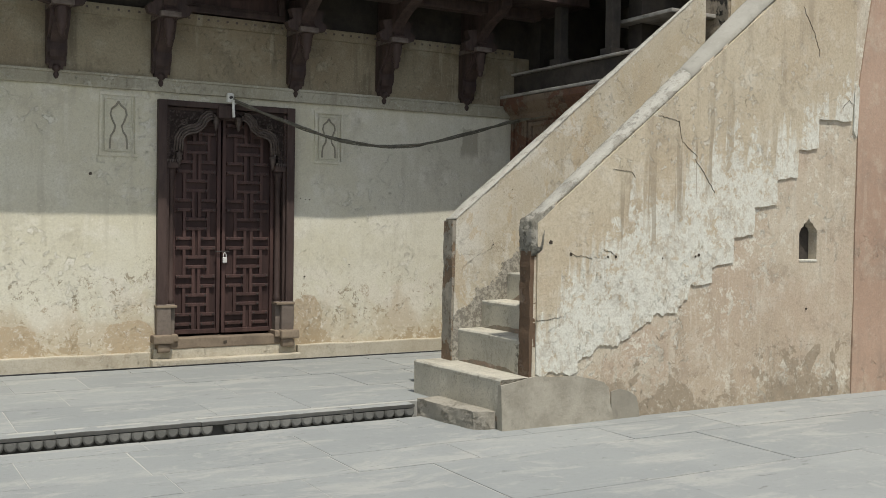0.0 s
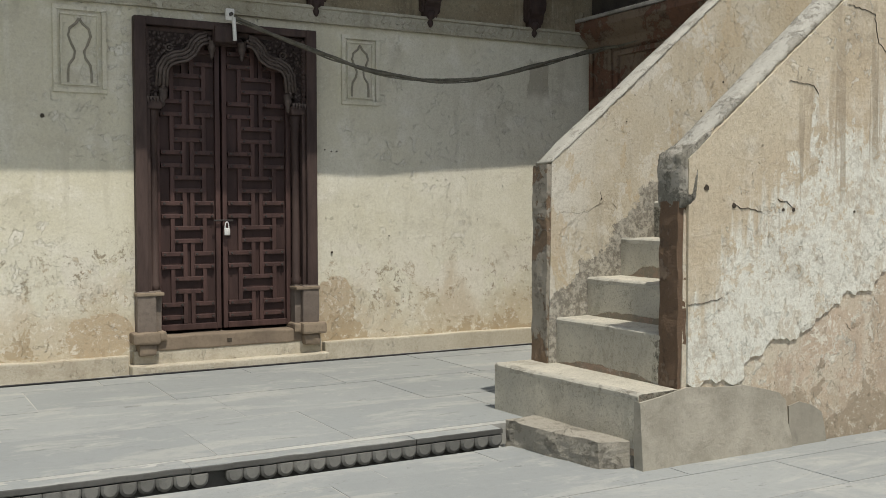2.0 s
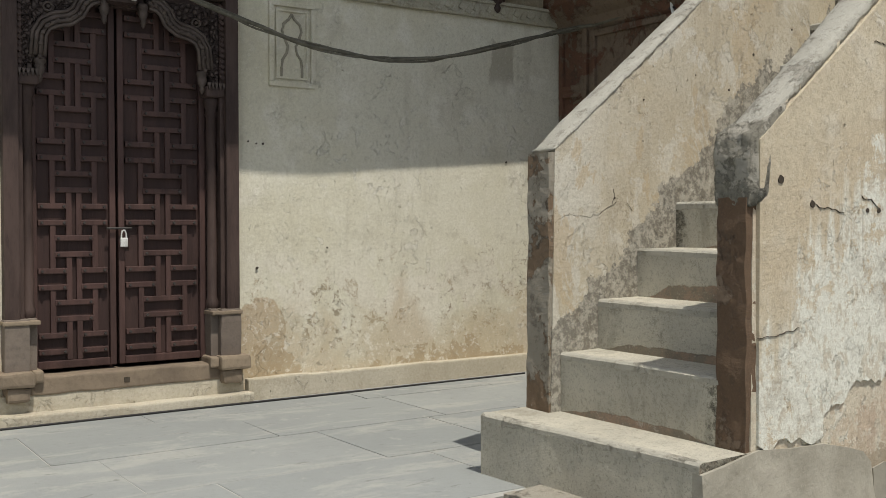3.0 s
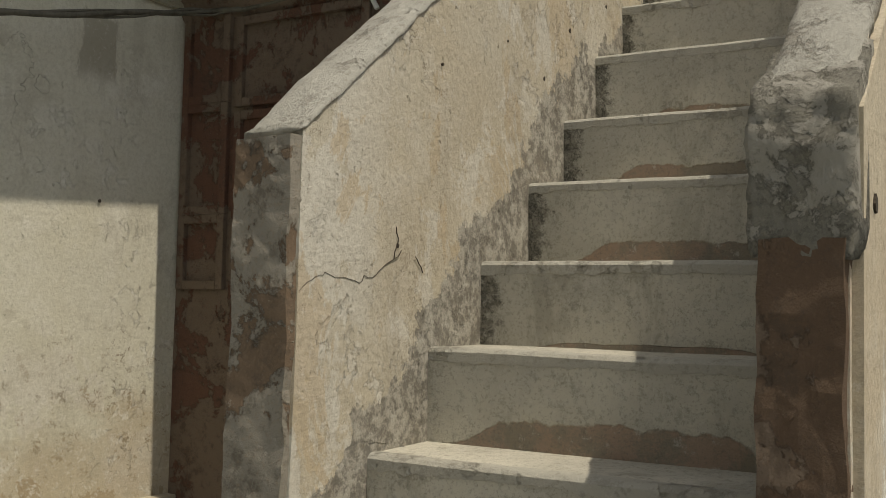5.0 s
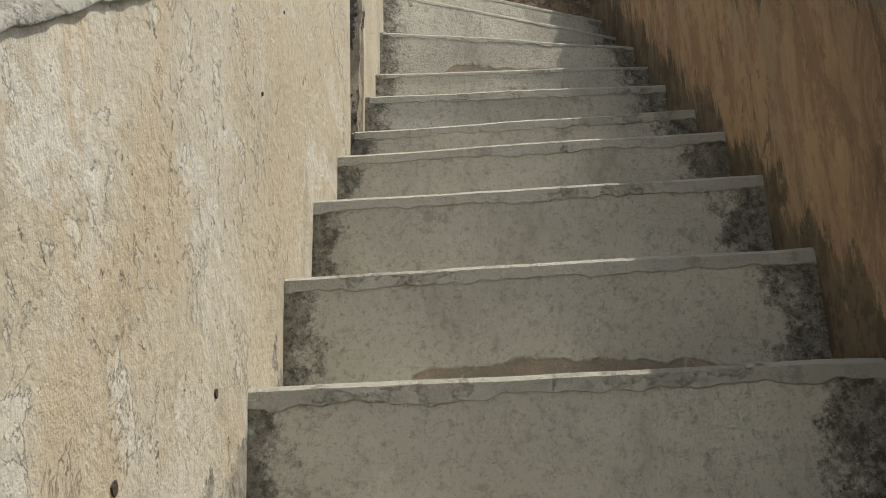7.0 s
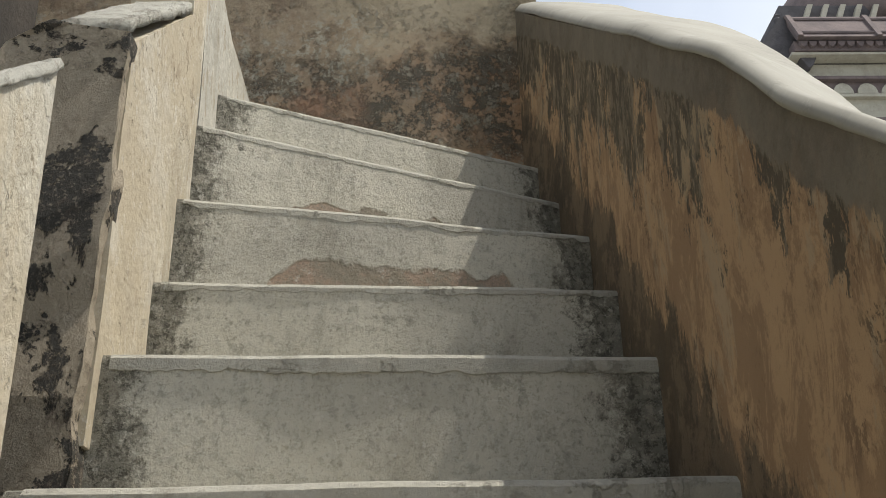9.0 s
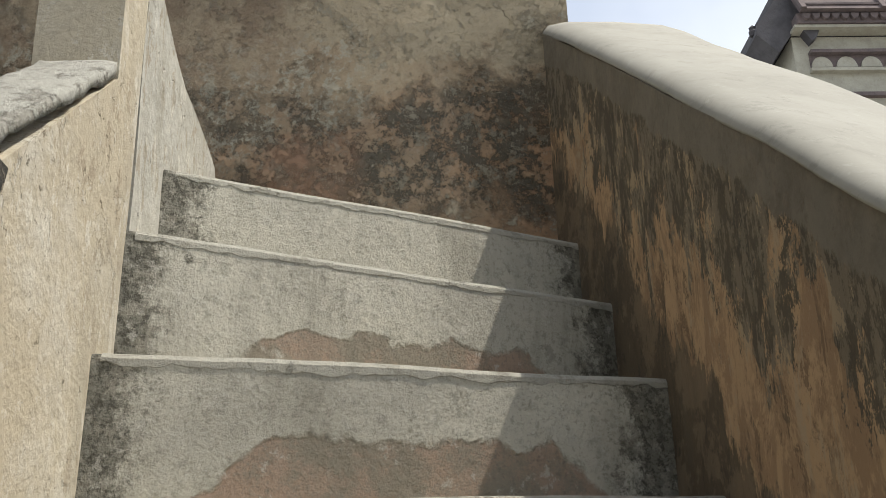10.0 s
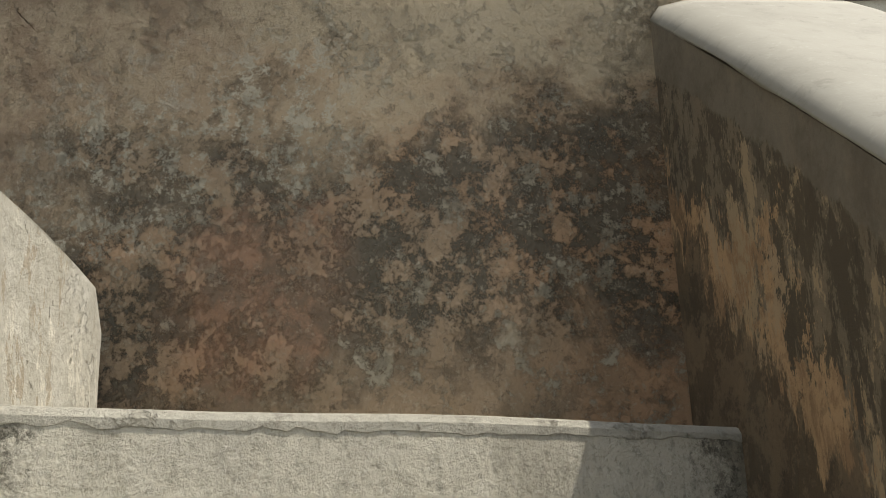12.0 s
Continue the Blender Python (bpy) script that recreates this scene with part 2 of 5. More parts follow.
def cement_skirt(k, c, p):
    """Grey cement daubed on the wall beside the treads, its upper edge ragged, and a bleached streak above."""
    d = k.math('SUBTRACT', k.axis(2), k.math('ADD', k.math('MULTIPLY', k.axis(0), 0.925), -3.33))
    e = k.math('ADD', d, k.math('MULTIPLY', k.math('SUBTRACT', k.noise(5.5, 7, 0.7, p), 0.5), 0.55))
    e = k.math('ADD', e, k.math('MULTIPLY', k.step(k.axis(0), 5.2, 6.2), 0.22))
    c = k.mix(k.times(k.step(k.noise(3.2, 8, 0.72, p, 0.5), 0.555, 0.59), 0.65), c, (0.60, 0.585, 0.52))
    net = k.cells(5.5, k.math_vec(k.stretch(p, (1, 1, 0.42)), k.noise(6.0, 6, 0.7, p)))
    near = k.times(k.step(d, 0.35, 0.75, 1.0, 0.0), k.step(k.noise(1.7, 5, 0.7, p), 0.46, 0.56))
    c = k.mix(k.times(k.step(net, 0.0, 0.035, 1.0, 0.0), near, 0.6), c, (0.20, 0.165, 0.115))
    c = k.mix(k.times(k.step(k.noise(16, 10, 0.85, k.stretch(p, (1, 1, 0.4))), 0.61, 0.625), 0.6), c, (0.24, 0.20, 0.15))
    grey = k.mix(k.step(k.noise(30, 6, 0.75, p), 0.42, 0.6), (0.15, 0.142, 0.122), (0.40, 0.385, 0.335))
    flake = k.times(k.step(k.axis(0), 4.28, 4.62, 1.0, 0.0), k.step(k.noise(6.5, 9, 0.72, k.stretch(p, (1, 1, 0.7)), 0.3), 0.485, 0.50))
    c = k.mix(k.times(flake, 0.7), c, (0.60, 0.585, 0.52))
    warm = k.times(k.step(k.noise(4.2, 8, 0.7, k.stretch(p, (1, 1, 0.55)), 0.5), 0.53, 0.56), k.step(k.axis(0), 5.0, 6.2, 1.0, 0.35))
    c = k.mix(k.times(warm, 0.6), c, (0.46, 0.365, 0.235))
    vein = k.cells(3.3, k.math_vec(k.stretch(p, (1, 1, 0.38)), k.noise(5.0, 7, 0.7, p)))
    vein = k.times(k.step(vein, 0.0, 0.010, 1.0, 0.0), k.step(k.noise(1.9, 5, 0.7, p), 0.47, 0.53))
    c = k.mix(k.times(vein, 0.75), c, (0.17, 0.135, 0.09))
    return k.mix(k.times(k.step(e, 0.09, 0.105, 1.0, 0.0), 0.92), c, grey)


M_COAT = plaster("limewashed_plaster", (0.53, 0.47, 0.355), (0.49, 0.415, 0.30), (0.66, 0.63, 0.54), (0.24, 0.20, 0.15), 0.9, None, 0.4, 11.0, lime_band, 0.8, 0.014)
M_STAIRWALL = plaster("lower_stair_plaster", (0.53, 0.465, 0.365), (0.48, 0.40, 0.305), (0.66, 0.63, 0.54), (0.25, 0.21, 0.16), 1.0, (0.2, (0.36, 0.30, 0.22)), 0.4, 16.0, old_stair_wall, 0.9, 0.014)
M_LEFTWALL = plaster("inner_stair_plaster", (0.52, 0.485, 0.395), (0.48, 0.425, 0.32), (0.62, 0.595, 0.52), (0.28, 0.245, 0.19), 0.6, None, 0.3, 23.0, cement_skirt, 0.9, 0.011)


def scabbed(k, c, p):
    """Short upright scabs where the skin has lifted, pale on one side and brown in the hollow."""
    tall = k.stretch(p, (1, 1, 0.42))
    patch = k.step(k.noise(2.4, 5, 0.65, p), 0.42, 0.56)
    lift = k.times(k.step(k.noise(24, 9, 0.78, tall, 0.3), 0.55, 0.575), patch)
    c = k.mix(k.times(lift, 0.7), c, (0.30, 0.245, 0.17))
    skin = k.times(k.step(k.noise(17, 9, 0.75, tall, 0.4), 0.56, 0.58), patch)
    c = k.mix(k.times(skin, 0.7), c, (0.66, 0.63, 0.54))
    grey = k.step(k.noise(3.1, 7, 0.7, k.stretch(p, (1, 1, 0.3)), 0.3), 0.56, 0.62)
    return k.mix(k.times(grey, 0.35), c, (0.33, 0.30, 0.235))


M_UPPERBLOCK = plaster("upper_block_plaster", (0.50, 0.455, 0.355), (0.46, 0.40, 0.295), (0.62, 0.60, 0.53), (0.30, 0.26, 0.20), 0.8, None, 0.12, 31.0, scabbed, 0.5, 0.010)
M_CHALK = plaster("chalky_grey_plaster", (0.47, 0.455, 0.40), (0.42, 0.40, 0.34), (0.60, 0.59, 0.54), (0.25, 0.235, 0.19), 0.5, None, 0.6, 37.0, scabbed, 0.3, 0.010)


def stone(name, a, b, dark, scale=1.0, rough=0.85, seed=0.0):
    k = Mat(name, rough)
    r = k.chance()
    c = k.mix(r, a, b)
    c = k.mix(k.times(k.step(r, 0.86, 0.88), 0.4), c, tuple(x * 1.35 for x in a))
    n1, n2 = k.noise(2.2 * scale, 6, 0.6), k.noise(28 * scale, 6, 0.7)
    c = k.mix(k.times(k.step(n1, 0.4, 0.68), 0.5), c, dark)
    c = k.mix(k.times(k.step(n2, 0.45, 0.7), 0.35), c, dark)
    c = k.mix(k.times(k.step(k.noise(7 * scale, 8, 0.7, None, 0.5), 0.56, 0.66), 0.22), c, tuple(min(1, x * 1.2) for x in a))
    return k.done(c, k.math('ADD', k.times(n1, 1.0), k.times(n2, 0.25)), 0.008)




def paving():
    """Blue-grey slabs worn to one tone, dusted pale in ragged patches, with dark chips."""
    k = Mat("paving_stone", 0.82)
    c = k.mix(k.chance(), (0.295, 0.31, 0.302), (0.25, 0.267, 0.264))
    n1, n2 = k.noise(1.1, 6, 0.6), k.noise(26, 7, 0.75)
    c = k.mix(k.times(k.step(n1, 0.42, 0.62), 0.45), c, (0.225, 0.24, 0.24))
    flow = k.noise(2.4, 8, 0.7, k.stretch(k.pos, (0.55, 1.5, 1)), 0.5)
    c = k.mix(k.times(k.step(flow, 0.49, 0.62), 0.55), c, (0.37, 0.372, 0.345))
    c = k.mix(k.times(k.step(k.noise(5.5, 9, 0.75, None, 0.4), 0.57, 0.64), 0.35), c, (0.40, 0.398, 0.365))
    c = k.mix(k.times(k.step(k.noise(8, 10, 0.78, k.stretch(k.pos, (0.6, 1.7, 1)), 0.4), 0.605, 0.63), 0.65), c, (0.15, 0.155, 0.15))
    c = k.mix(k.times(k.step(n2, 0.5, 0.68), 0.3), c, (0.20, 0.21, 0.205))
    return k.done(c, k.math('ADD', k.times(flow, 1.0), k.times(n2, 0.35)), 0.010)


M_SLAB = paving()
M_KERB = stone("kerb_stone", (0.10, 0.10, 0.094), (0.075, 0.075, 0.07), (0.045, 0.045, 0.042), 1.5)
M_JOINT = stone("joint_mortar", (0.385, 0.385, 0.36), (0.36, 0.36, 0.335), (0.27, 0.275, 0.26), 1.5, 0.95)
M_SILL = stone("sill_stone", (0.265, 0.215, 0.155), (0.215, 0.17, 0.125), (0.115, 0.09, 0.07), 1.5)


def cement_steps():
    """Grey cement: brown scuffed band low on each riser, dark lichen at both ends; UV = metres across and up from the riser's foot."""
    k = Mat("step_cement", 0.93)
    u, v = k.axis(0, k.uv), k.axis(1, k.uv)
    r = k.chance()
    n1, n2, n3 = k.noise(3.0, 6, 0.6), k.noise(55, 6, 0.75), k.noise(14, 7, 0.7)
    c = k.mix(k.step(n1, 0.35, 0.65), (0.54, 0.515, 0.43), (0.43, 0.41, 0.345))
    c = k.mix(k.times(k.step(n3, 0.53, 0.68), 0.5), c, (0.45, 0.43, 0.37))
    # bare red mortar where the render has come away at the foot
    hump = k.math('MINIMUM', k.math('MULTIPLY', k.math('SINE', k.math('MULTIPLY', k.step(u, 0.06, 0.76), math.pi)), 2.6), 1.0)
    hump = k.math('MULTIPLY', hump, 0.05)
    lim = k.math('ADD', hump, k.math('MULTIPLY', k.math('SUBTRACT', k.noise(7, 8, 0.62), 0.5), 0.065))
    bare = k.step(k.math('SUBTRACT', lim, v), -0.003, 0.003)
    c = k.mix(k.times(bare, 0.8), c, k.mix(k.step(k.noise(4.0, 9, 0.8), 0.45, 0.55), (0.31, 0.205, 0.145), (0.20, 0.165, 0.12)))
    # lichen at the ends
    end = k.math('MINIMUM', k.math('SUBTRACT', u, 0.075), k.math('SUBTRACT', 0.81, u))
    spot = k.math('ADD', end, k.math('MULTIPLY', k.math('SUBTRACT', k.noise(20, 9, 0.85), 0.5), 0.33))
    c = k.mix(k.times(k.step(spot, 0.012, 0.05, 1.0, 0.0), k.step(k.noise(62, 7, 0.8), 0.44, 0.54, 1.0, 0.7), 0.95), c, k.mix(k.step(k.noise(38, 8, 0.8), 0.5, 0.57), (0.065, 0.062, 0.048), (0.22, 0.205, 0.165)))
    c = k.mix(k.times(k.step(n2, 0.5, 0.66), 0.42), c, (0.19, 0.18, 0.145))
    c = k.mix(k.times(k.step(k.noise(9, 10, 0.82), 0.585, 0.61), 0.4), c, (0.16, 0.15, 0.115))
    c = k.mix(k.times(k.step(k.noise(130, 3, 0.7), 0.54, 0.66), 0.35), c, (0.15, 0.14, 0.115))
    c = k.mix(k.times(k.step(k.noise(24, 8, 0.8), 0.57, 0.63), 0.45), c, (0.58, 0.56, 0.49))
    wet = k.noise(5.0, 7, 0.7, k.stretch(k.pos, (1, 1, 0.35)), 0.4)
    c = k.mix(k.times(k.step(wet, 0.52, 0.66), 0.40), c, (0.20, 0.185, 0.145))
    h = k.math('ADD', k.times(n2, 0.5), k.times(n3, 0.6))
    scab = k.step(k.noise(85, 5, 0.75), 0.47, 0.56)
    h = k.math('ADD', h, k.times(scab, 0.05))
    return k.done(c, k.math('SUBTRACT', h, k.times(bare, 0.35)), 0.011)


M_STEP = cement_steps()


def lichen_wall(name, seed, low, pivot=4.35):
    """Bare ochre render: a paler top, black lichen in a ragged belt with pale crusts in it, brown below."""
    k = Mat(name, 0.95)
    p = k.t.nodes.new("ShaderNodeMapping")
    p.inputs["Location"].default_value = (seed, seed, seed)
    k.put(p.inputs[0], k.pos)
    p = p.outputs[0]
    z = k.axis(2)
    n1, n2, n3 = k.noise(1.8, 5, 0.6, p), k.noise(9, 9, 0.78, p), k.noise(45, 6, 0.8, p)
    warp = k.math('MULTIPLY', k.math('SUBTRACT', k.noise(2.3, 7, 0.7, p, 0.4), 0.5), 0.9)
    hz = k.math('ADD', z, warp)
    c = k.mix(k.step(n1, 0.42, 0.58), (0.43, 0.275, 0.165), (0.35, 0.265, 0.18))
    c = k.mix(k.step(hz, pivot + 0.0, pivot + 0.25), c, low)
    c = k.mix(k.times(k.step(n2, 0.52, 0.58), 0.42), c, (0.18, 0.14, 0.095))
    belt = k.times(k.step(hz, pivot - 0.38, pivot - 0.20), k.step(hz, pivot + 0.0, pivot + 0.16, 1.0, 0.0))
    belt = k.math('MAXIMUM', belt, k.times(k.step(k.noise(2.6, 6, 0.7, p), 0.54, 0.60), k.step(hz, pivot + 0.1, pivot + 0.3, 1.0, 0.0), 0.85))
    mould = k.times(belt, k.step(k.noise(12, 10, 0.85, p), 0.475, 0.515))
    c = k.mix(k.times(mould, 0.88), c, (0.088, 0.084, 0.066))
    crust = k.times(k.step(k.noise(17, 10, 0.85, p), 0.55, 0.565), k.step(k.noise(3.4, 5, 0.7, p), 0.43, 0.52))
    c = k.mix(k.times(crust, 0.85), c, (0.42, 0.38, 0.29))
    c = k.mix(k.times(k.step(k.noise(45, 8, 0.82, p), 0.55, 0.60), 0.45), c, (0.095, 0.082, 0.06))
    c = k.mix(k.times(k.step(k.noise(70, 5, 0.78, p), 0.56, 0.62), 0.5), c, (0.42, 0.37, 0.28))
    drip = k.times(k.step(k.noise(22, 5, 0.6, k.stretch(p, (1, 1, 0.03))), 0.69, 0.72), k.step(k.noise(30, 6, 0.8, p), 0.45, 0.55))
    c = k.mix(k.times(drip, 0.6), c, (0.46, 0.43, 0.36))
    # rosy render laid bare low down, a crowd of pale crusts above it, a crazed tan skin near the top
    y = k.axis(1)
    yy = k.math('ADD', y, k.math('MULTIPLY', warp, 0.25))
    rosy = k.times(k.step(yy, 7.28, 7.36), k.step(yy, 7.50, 7.64, 1.0, 0.0), k.step(hz, pivot - 0.32, pivot - 0.2), k.step(hz, pivot - 0.06, pivot + 0.04, 1.0, 0.0))
    c = k.mix(k.times(rosy, k.step(n2, 0.40, 0.56, 1.0, 0.35), 0.75), c, (0.43, 0.255, 0.165))
    crowd = k.times(k.step(yy, 7.22, 7.38), k.step(hz, pivot - 0.02, pivot + 0.06), k.step(hz, pivot + 0.16, pivot + 0.26, 1.0, 0.0), k.step(k.noise(27, 10, 0.82, p), 0.52, 0.545))
    c = k.mix(k.times(crowd, 0.85), c, (0.47, 0.44, 0.35))
    craze = k.cells(9.0, k.math_vec(p, k.noise(7.0, 6, 0.7, p)))
    craze = k.times(k.step(craze, 0.0, 0.02, 1.0, 0.0), k.step(hz, pivot + 0.15, pivot + 0.25), k.step(k.noise(2.1, 4, 0.6, p), 0.48, 0.54))
    c = k.mix(k.times(craze, 0.6), c, (0.15, 0.12, 0.08))
    earthy = k.times(k.step(yy, 7.36, 7.56), k.step(hz, pivot + 0.06, pivot + 0.2), k.step(k.noise(6, 9, 0.75, p), 0.42, 0.54, 1.0, 0.4))
    c = k.mix(k.times(earthy, 0.75), c, (0.24, 0.17, 0.115))
    chalky = k.times(k.step(yy, 7.12, 7.28, 1.0, 0.0), k.step(hz, pivot + 0.12, pivot + 0.2), k.step(k.noise(5, 8, 0.7, p), 0.40, 0.5))
    c = k.mix(k.times(chalky, 0.6), c, (0.56, 0.47, 0.33))
    h = k.math('ADD', k.times(n2, 0.7), k.times(n3, 0.45))
    h = k.math('SUBTRACT', h, k.times(craze, 0.4))
    return k.done(c, k.math('ADD', k.math('ADD', h, k.times(crust, 0.4)), k.times(mould, -0.25)), 0.020)


M_BACK = lichen_wall("lichened_render", 2.0, (0.47, 0.39, 0.27))



def right_inner():
    """Orange render scoured in short upright flakes, black mould below the coping; UV v = metres below the top."""
    k = Mat("scoured_orange_render", 0.95)
    v = k.axis(1, k.uv)
    runs = k.noise(13, 9, 0.82, k.stretch(k.pos, (1, 1, 0.45)), 0.5)
    big, n2, n3 = k.noise(2.6, 6, 0.7), k.noise(9, 9, 0.8), k.noise(50, 6, 0.8)
    c = k.mix(k.step(runs, 0.47, 0.53), (0.50, 0.345, 0.205), (0.36, 0.24, 0.145))
    c = k.mix(k.times(k.step(k.noise(8, 9, 0.8, k.stretch(k.pos, (1, 1, 0.3)), 0.3), 0.55, 0.565), 0.75), c, (0.45, 0.35, 0.235))
    scar = k.step(k.noise(11, 9, 0.82, k.stretch(k.pos, (1, 1, 0.45)), 0.6), 0.545, 0.56)
    c = k.mix(k.times(scar, k.step(big, 0.44, 0.56), 0.75), c, k.mix(k.step(n2, 0.47, 0.53), (0.11, 0.085, 0.06), (0.20, 0.135, 0.085)))
    worn = k.times(k.step(k.axis(0), 5.5, 6.4, 1.0, 0.0), k.step(k.noise(4.5, 8, 0.75, k.stretch(k.pos, (1, 1, 0.4))), 0.36, 0.56))
    c = k.mix(k.times(worn, 0.6), c, (0.19, 0.13, 0.088))
    # black mould hanging in ragged tongues, bared render showing through it
    wave = k.noise(6, 9, 0.8, k.stretch(k.pos, (1, 1, 0.45)), 0.2)
    far = k.math('MULTIPLY', k.step(k.axis(0), 5.9, 7.6), 0.22)
    lim = k.math('SUBTRACT', k.math('ADD', v, k.math('MULTIPLY', k.math('SUBTRACT', wave, 0.5), 1.5)), far)
    mould = k.mix(k.step(k.noise(22, 8, 0.82, k.stretch(k.pos, (1, 1, 0.4))), 0.49, 0.53), (0.085, 0.08, 0.062), (0.21, 0.185, 0.14))
    mould = k.mix(k.times(k.step(k.noise(11, 9, 0.8, k.stretch(k.pos, (1, 1, 0.4)), 0.2), 0.55, 0.562), 0.9), mould, (0.44, 0.345, 0.225))
    c = k.mix(k.times(k.step(lim, 0.06, 0.085, 1.0, 0.0), 0.88), c, mould)
    # damp growth creeping up from the treads
    d = k.math('SUBTRACT', k.axis(2), k.math('ADD', k.math('MULTIPLY', k.axis(0), 0.925), -3.33))
    d = k.math('ADD', d, k.math('MULTIPLY', k.math('SUBTRACT', k.noise(7, 9, 0.8, k.stretch(k.pos, (1, 1, 0.4))), 0.5), 0.7))
    c = k.mix(k.times(k.step(d, 0.06, 0.10, 1.0, 0.0), 0.85), c, k.mix(k.step(n2, 0.48, 0.54), (0.08, 0.07, 0.052), (0.17, 0.135, 0.095)))
    # smooth grey mortar turned down from the coping
    lip = k.math('ADD', v, k.math('MULTIPLY', k.math('SUBTRACT', k.noise(14, 8, 0.75, k.stretch(k.pos, (1, 1, 0.5))), 0.5), 0.10))
    c = k.mix(k.times(k.step(lip, 0.075, 0.085, 1.0, 0.0), 0.92), c, k.mix(k.step(n2, 0.4, 0.62), (0.245, 0.22, 0.175), (0.19, 0.165, 0.13)))
    c = k.mix(k.times(k.step(n3, 0.55, 0.66), 0.28), c, (0.11, 0.085, 0.06))
    h = k.math('ADD', k.times(runs, 1.0), k.times(n3, 0.5))
    return k.done(c, h, 0.008)


M_RIGHT_IN = right_inner()


def simple(name, a, b, scale=8.0, rough=0.8, depth=0.006, grain=None):
    k = Mat(name, rough)
    vec = k.stretch(k.pos, grain) if grain else k.pos
    n1, n2 = k.noise(scale, 6, 0.65, vec), k.noise(scale * 7, 5, 0.7, vec)
    c = k.mix(k.step(n1, 0.35, 0.68), a, b)
    c = k.mix(k.times(k.step(n2, 0.5, 0.75), 0.3), c, tuple(x * 0.5 for x in b))
    c = k.mix(k.times(k.step(k.noise(scale * 3, 8, 0.78, vec), 0.55, 0.64), 0.35), c, tuple(x * 0.6 for x in b))
    c = k.mix(k.times(k.step(k.noise(scale * 14, 4, 0.75, vec), 0.55, 0.68), 0.3), c, tuple(min(0.9, x * 1.35) for x in a))
    return k.done(c, k.math('ADD', n1, k.times(n2, 0.5)), depth)


M_PEDESTAL = stone("pedestal_stone", (0.20, 0.17, 0.14), (0.16, 0.13, 0.11), (0.09, 0.075, 0.065), 1.5)
M_PETAL = stone("petal_stone", (0.19, 0.19, 0.175), (0.145, 0.145, 0.135), (0.08, 0.08, 0.075), 2.0)
M_TRIMGREY = plaster("moulding_plaster", (0.44, 0.42, 0.34), (0.38, 0.355, 0.27), (0.56, 0.54, 0.46), (0.22, 0.20, 0.155), 0.6, None, 0.4, 51.0, None, 0.1)
M_TRIM = plaster("skirting_plaster", (0.51, 0.48, 0.395), (0.46, 0.42, 0.33), (0.60, 0.56, 0.46), (0.30, 0.25, 0.18), 0.5, None, 0.2, 41.0)
M_COPING = simple("coping_cement", (0.335, 0.325, 0.285), (0.29, 0.28, 0.243), 4, 0.92, 0.0012)


def patchy(name, under, over, dark, cut=0.5, scale=3.0, seed=0.0):
    """A skin of one colour flaking off another."""
    k = Mat(name, 0.95)
    p = k.t.nodes.new("ShaderNodeMapping")
    p.inputs["Location"].default_value = (seed, seed, seed)
    k.put(p.inputs[0], k.pos)
    p = p.outputs[0]
    n1, n2, n3 = k.noise(scale, 9, 0.72, p, 0.3), k.noise(30, 8, 0.8, p), k.noise(110, 4, 0.75, p)
    skin = k.step(n1, cut - 0.012, cut + 0.012)
    c = k.mix(skin, under, over)
    c = k.mix(k.times(k.step(k.noise(scale * 2.3, 7, 0.75, p), 0.54, 0.64), 0.6), c, dark)
    c = k.mix(k.times(k.step(n2, 0.52, 0.62), 0.45), c, dark)
    c = k.mix(k.times(k.step(n3, 0.52, 0.68), 0.4), c, tuple(x * 1.5 for x in under))
    c = k.mix(k.times(k.step(k.noise(18, 9, 0.8, p), 0.60, 0.64), 0.5), c, tuple(min(0.8, x * 1.4) for x in over))
    return k.done(c, k.math('ADD', k.times(skin, 0.4), k.math('ADD', k.times(n2, 0.7), k.times(n3, 0.3))), 0.014)


M_NEWEL = patchy("bare_brown_mortar", (0.145, 0.097, 0.064), (0.20, 0.15, 0.11), (0.10, 0.075, 0.055), 0.56, 4.0, 1.0)
M_LICHEN = patchy("lichened_mortar", (0.36, 0.31, 0.235), (0.055, 0.052, 0.045), (0.16, 0.13, 0.10), 0.53, 5.0, 9.0)
M_NOSE = patchy("pale_step_screed", (0.37, 0.355, 0.30), (0.44, 0.425, 0.365), (0.25, 0.235, 0.195), 0.42, 6.0, 21.0)
M_COPINGROUGH = patchy("weathered_coping_cement", (0.34, 0.325, 0.28), (0.43, 0.42, 0.37), (0.23, 0.215, 0.18), 0.44, 9.0, 27.0)
M_ROUGHCAP = patchy("broken_cement", (0.22, 0.21, 0.175), (0.34, 0.325, 0.28), (0.09, 0.085, 0.07), 0.5, 9.0, 2.0)
M_NEWELGREY = patchy("weathered_newel_mortar", (0.215, 0.155, 0.105), (0.32, 0.295, 0.245), (0.12, 0.10, 0.075), 0.48, 4.0, 3.0)
M_FOOT = patchy("grey_footing_cement", (0.29, 0.27, 0.225), (0.34, 0.32, 0.27), (0.20, 0.185, 0.15), 0.45, 4.0, 4.0)
M_SKIRT = simple("trowelled_cement", (0.36, 0.34, 0.285), (0.255, 0.24, 0.197), 4.5, 0.92, 0.008)
M_FOOTDARK = simple("damp_footing_cement", (0.28, 0.265, 0.22), (0.225, 0.21, 0.175), 3.5, 0.92, 0.006)
M_WOOD = simple("dark_carved_wood", (0.078, 0.053, 0.046), (0.040, 0.027, 0.024), 9, 0.62, 0.006, (1, 1, 0.2))
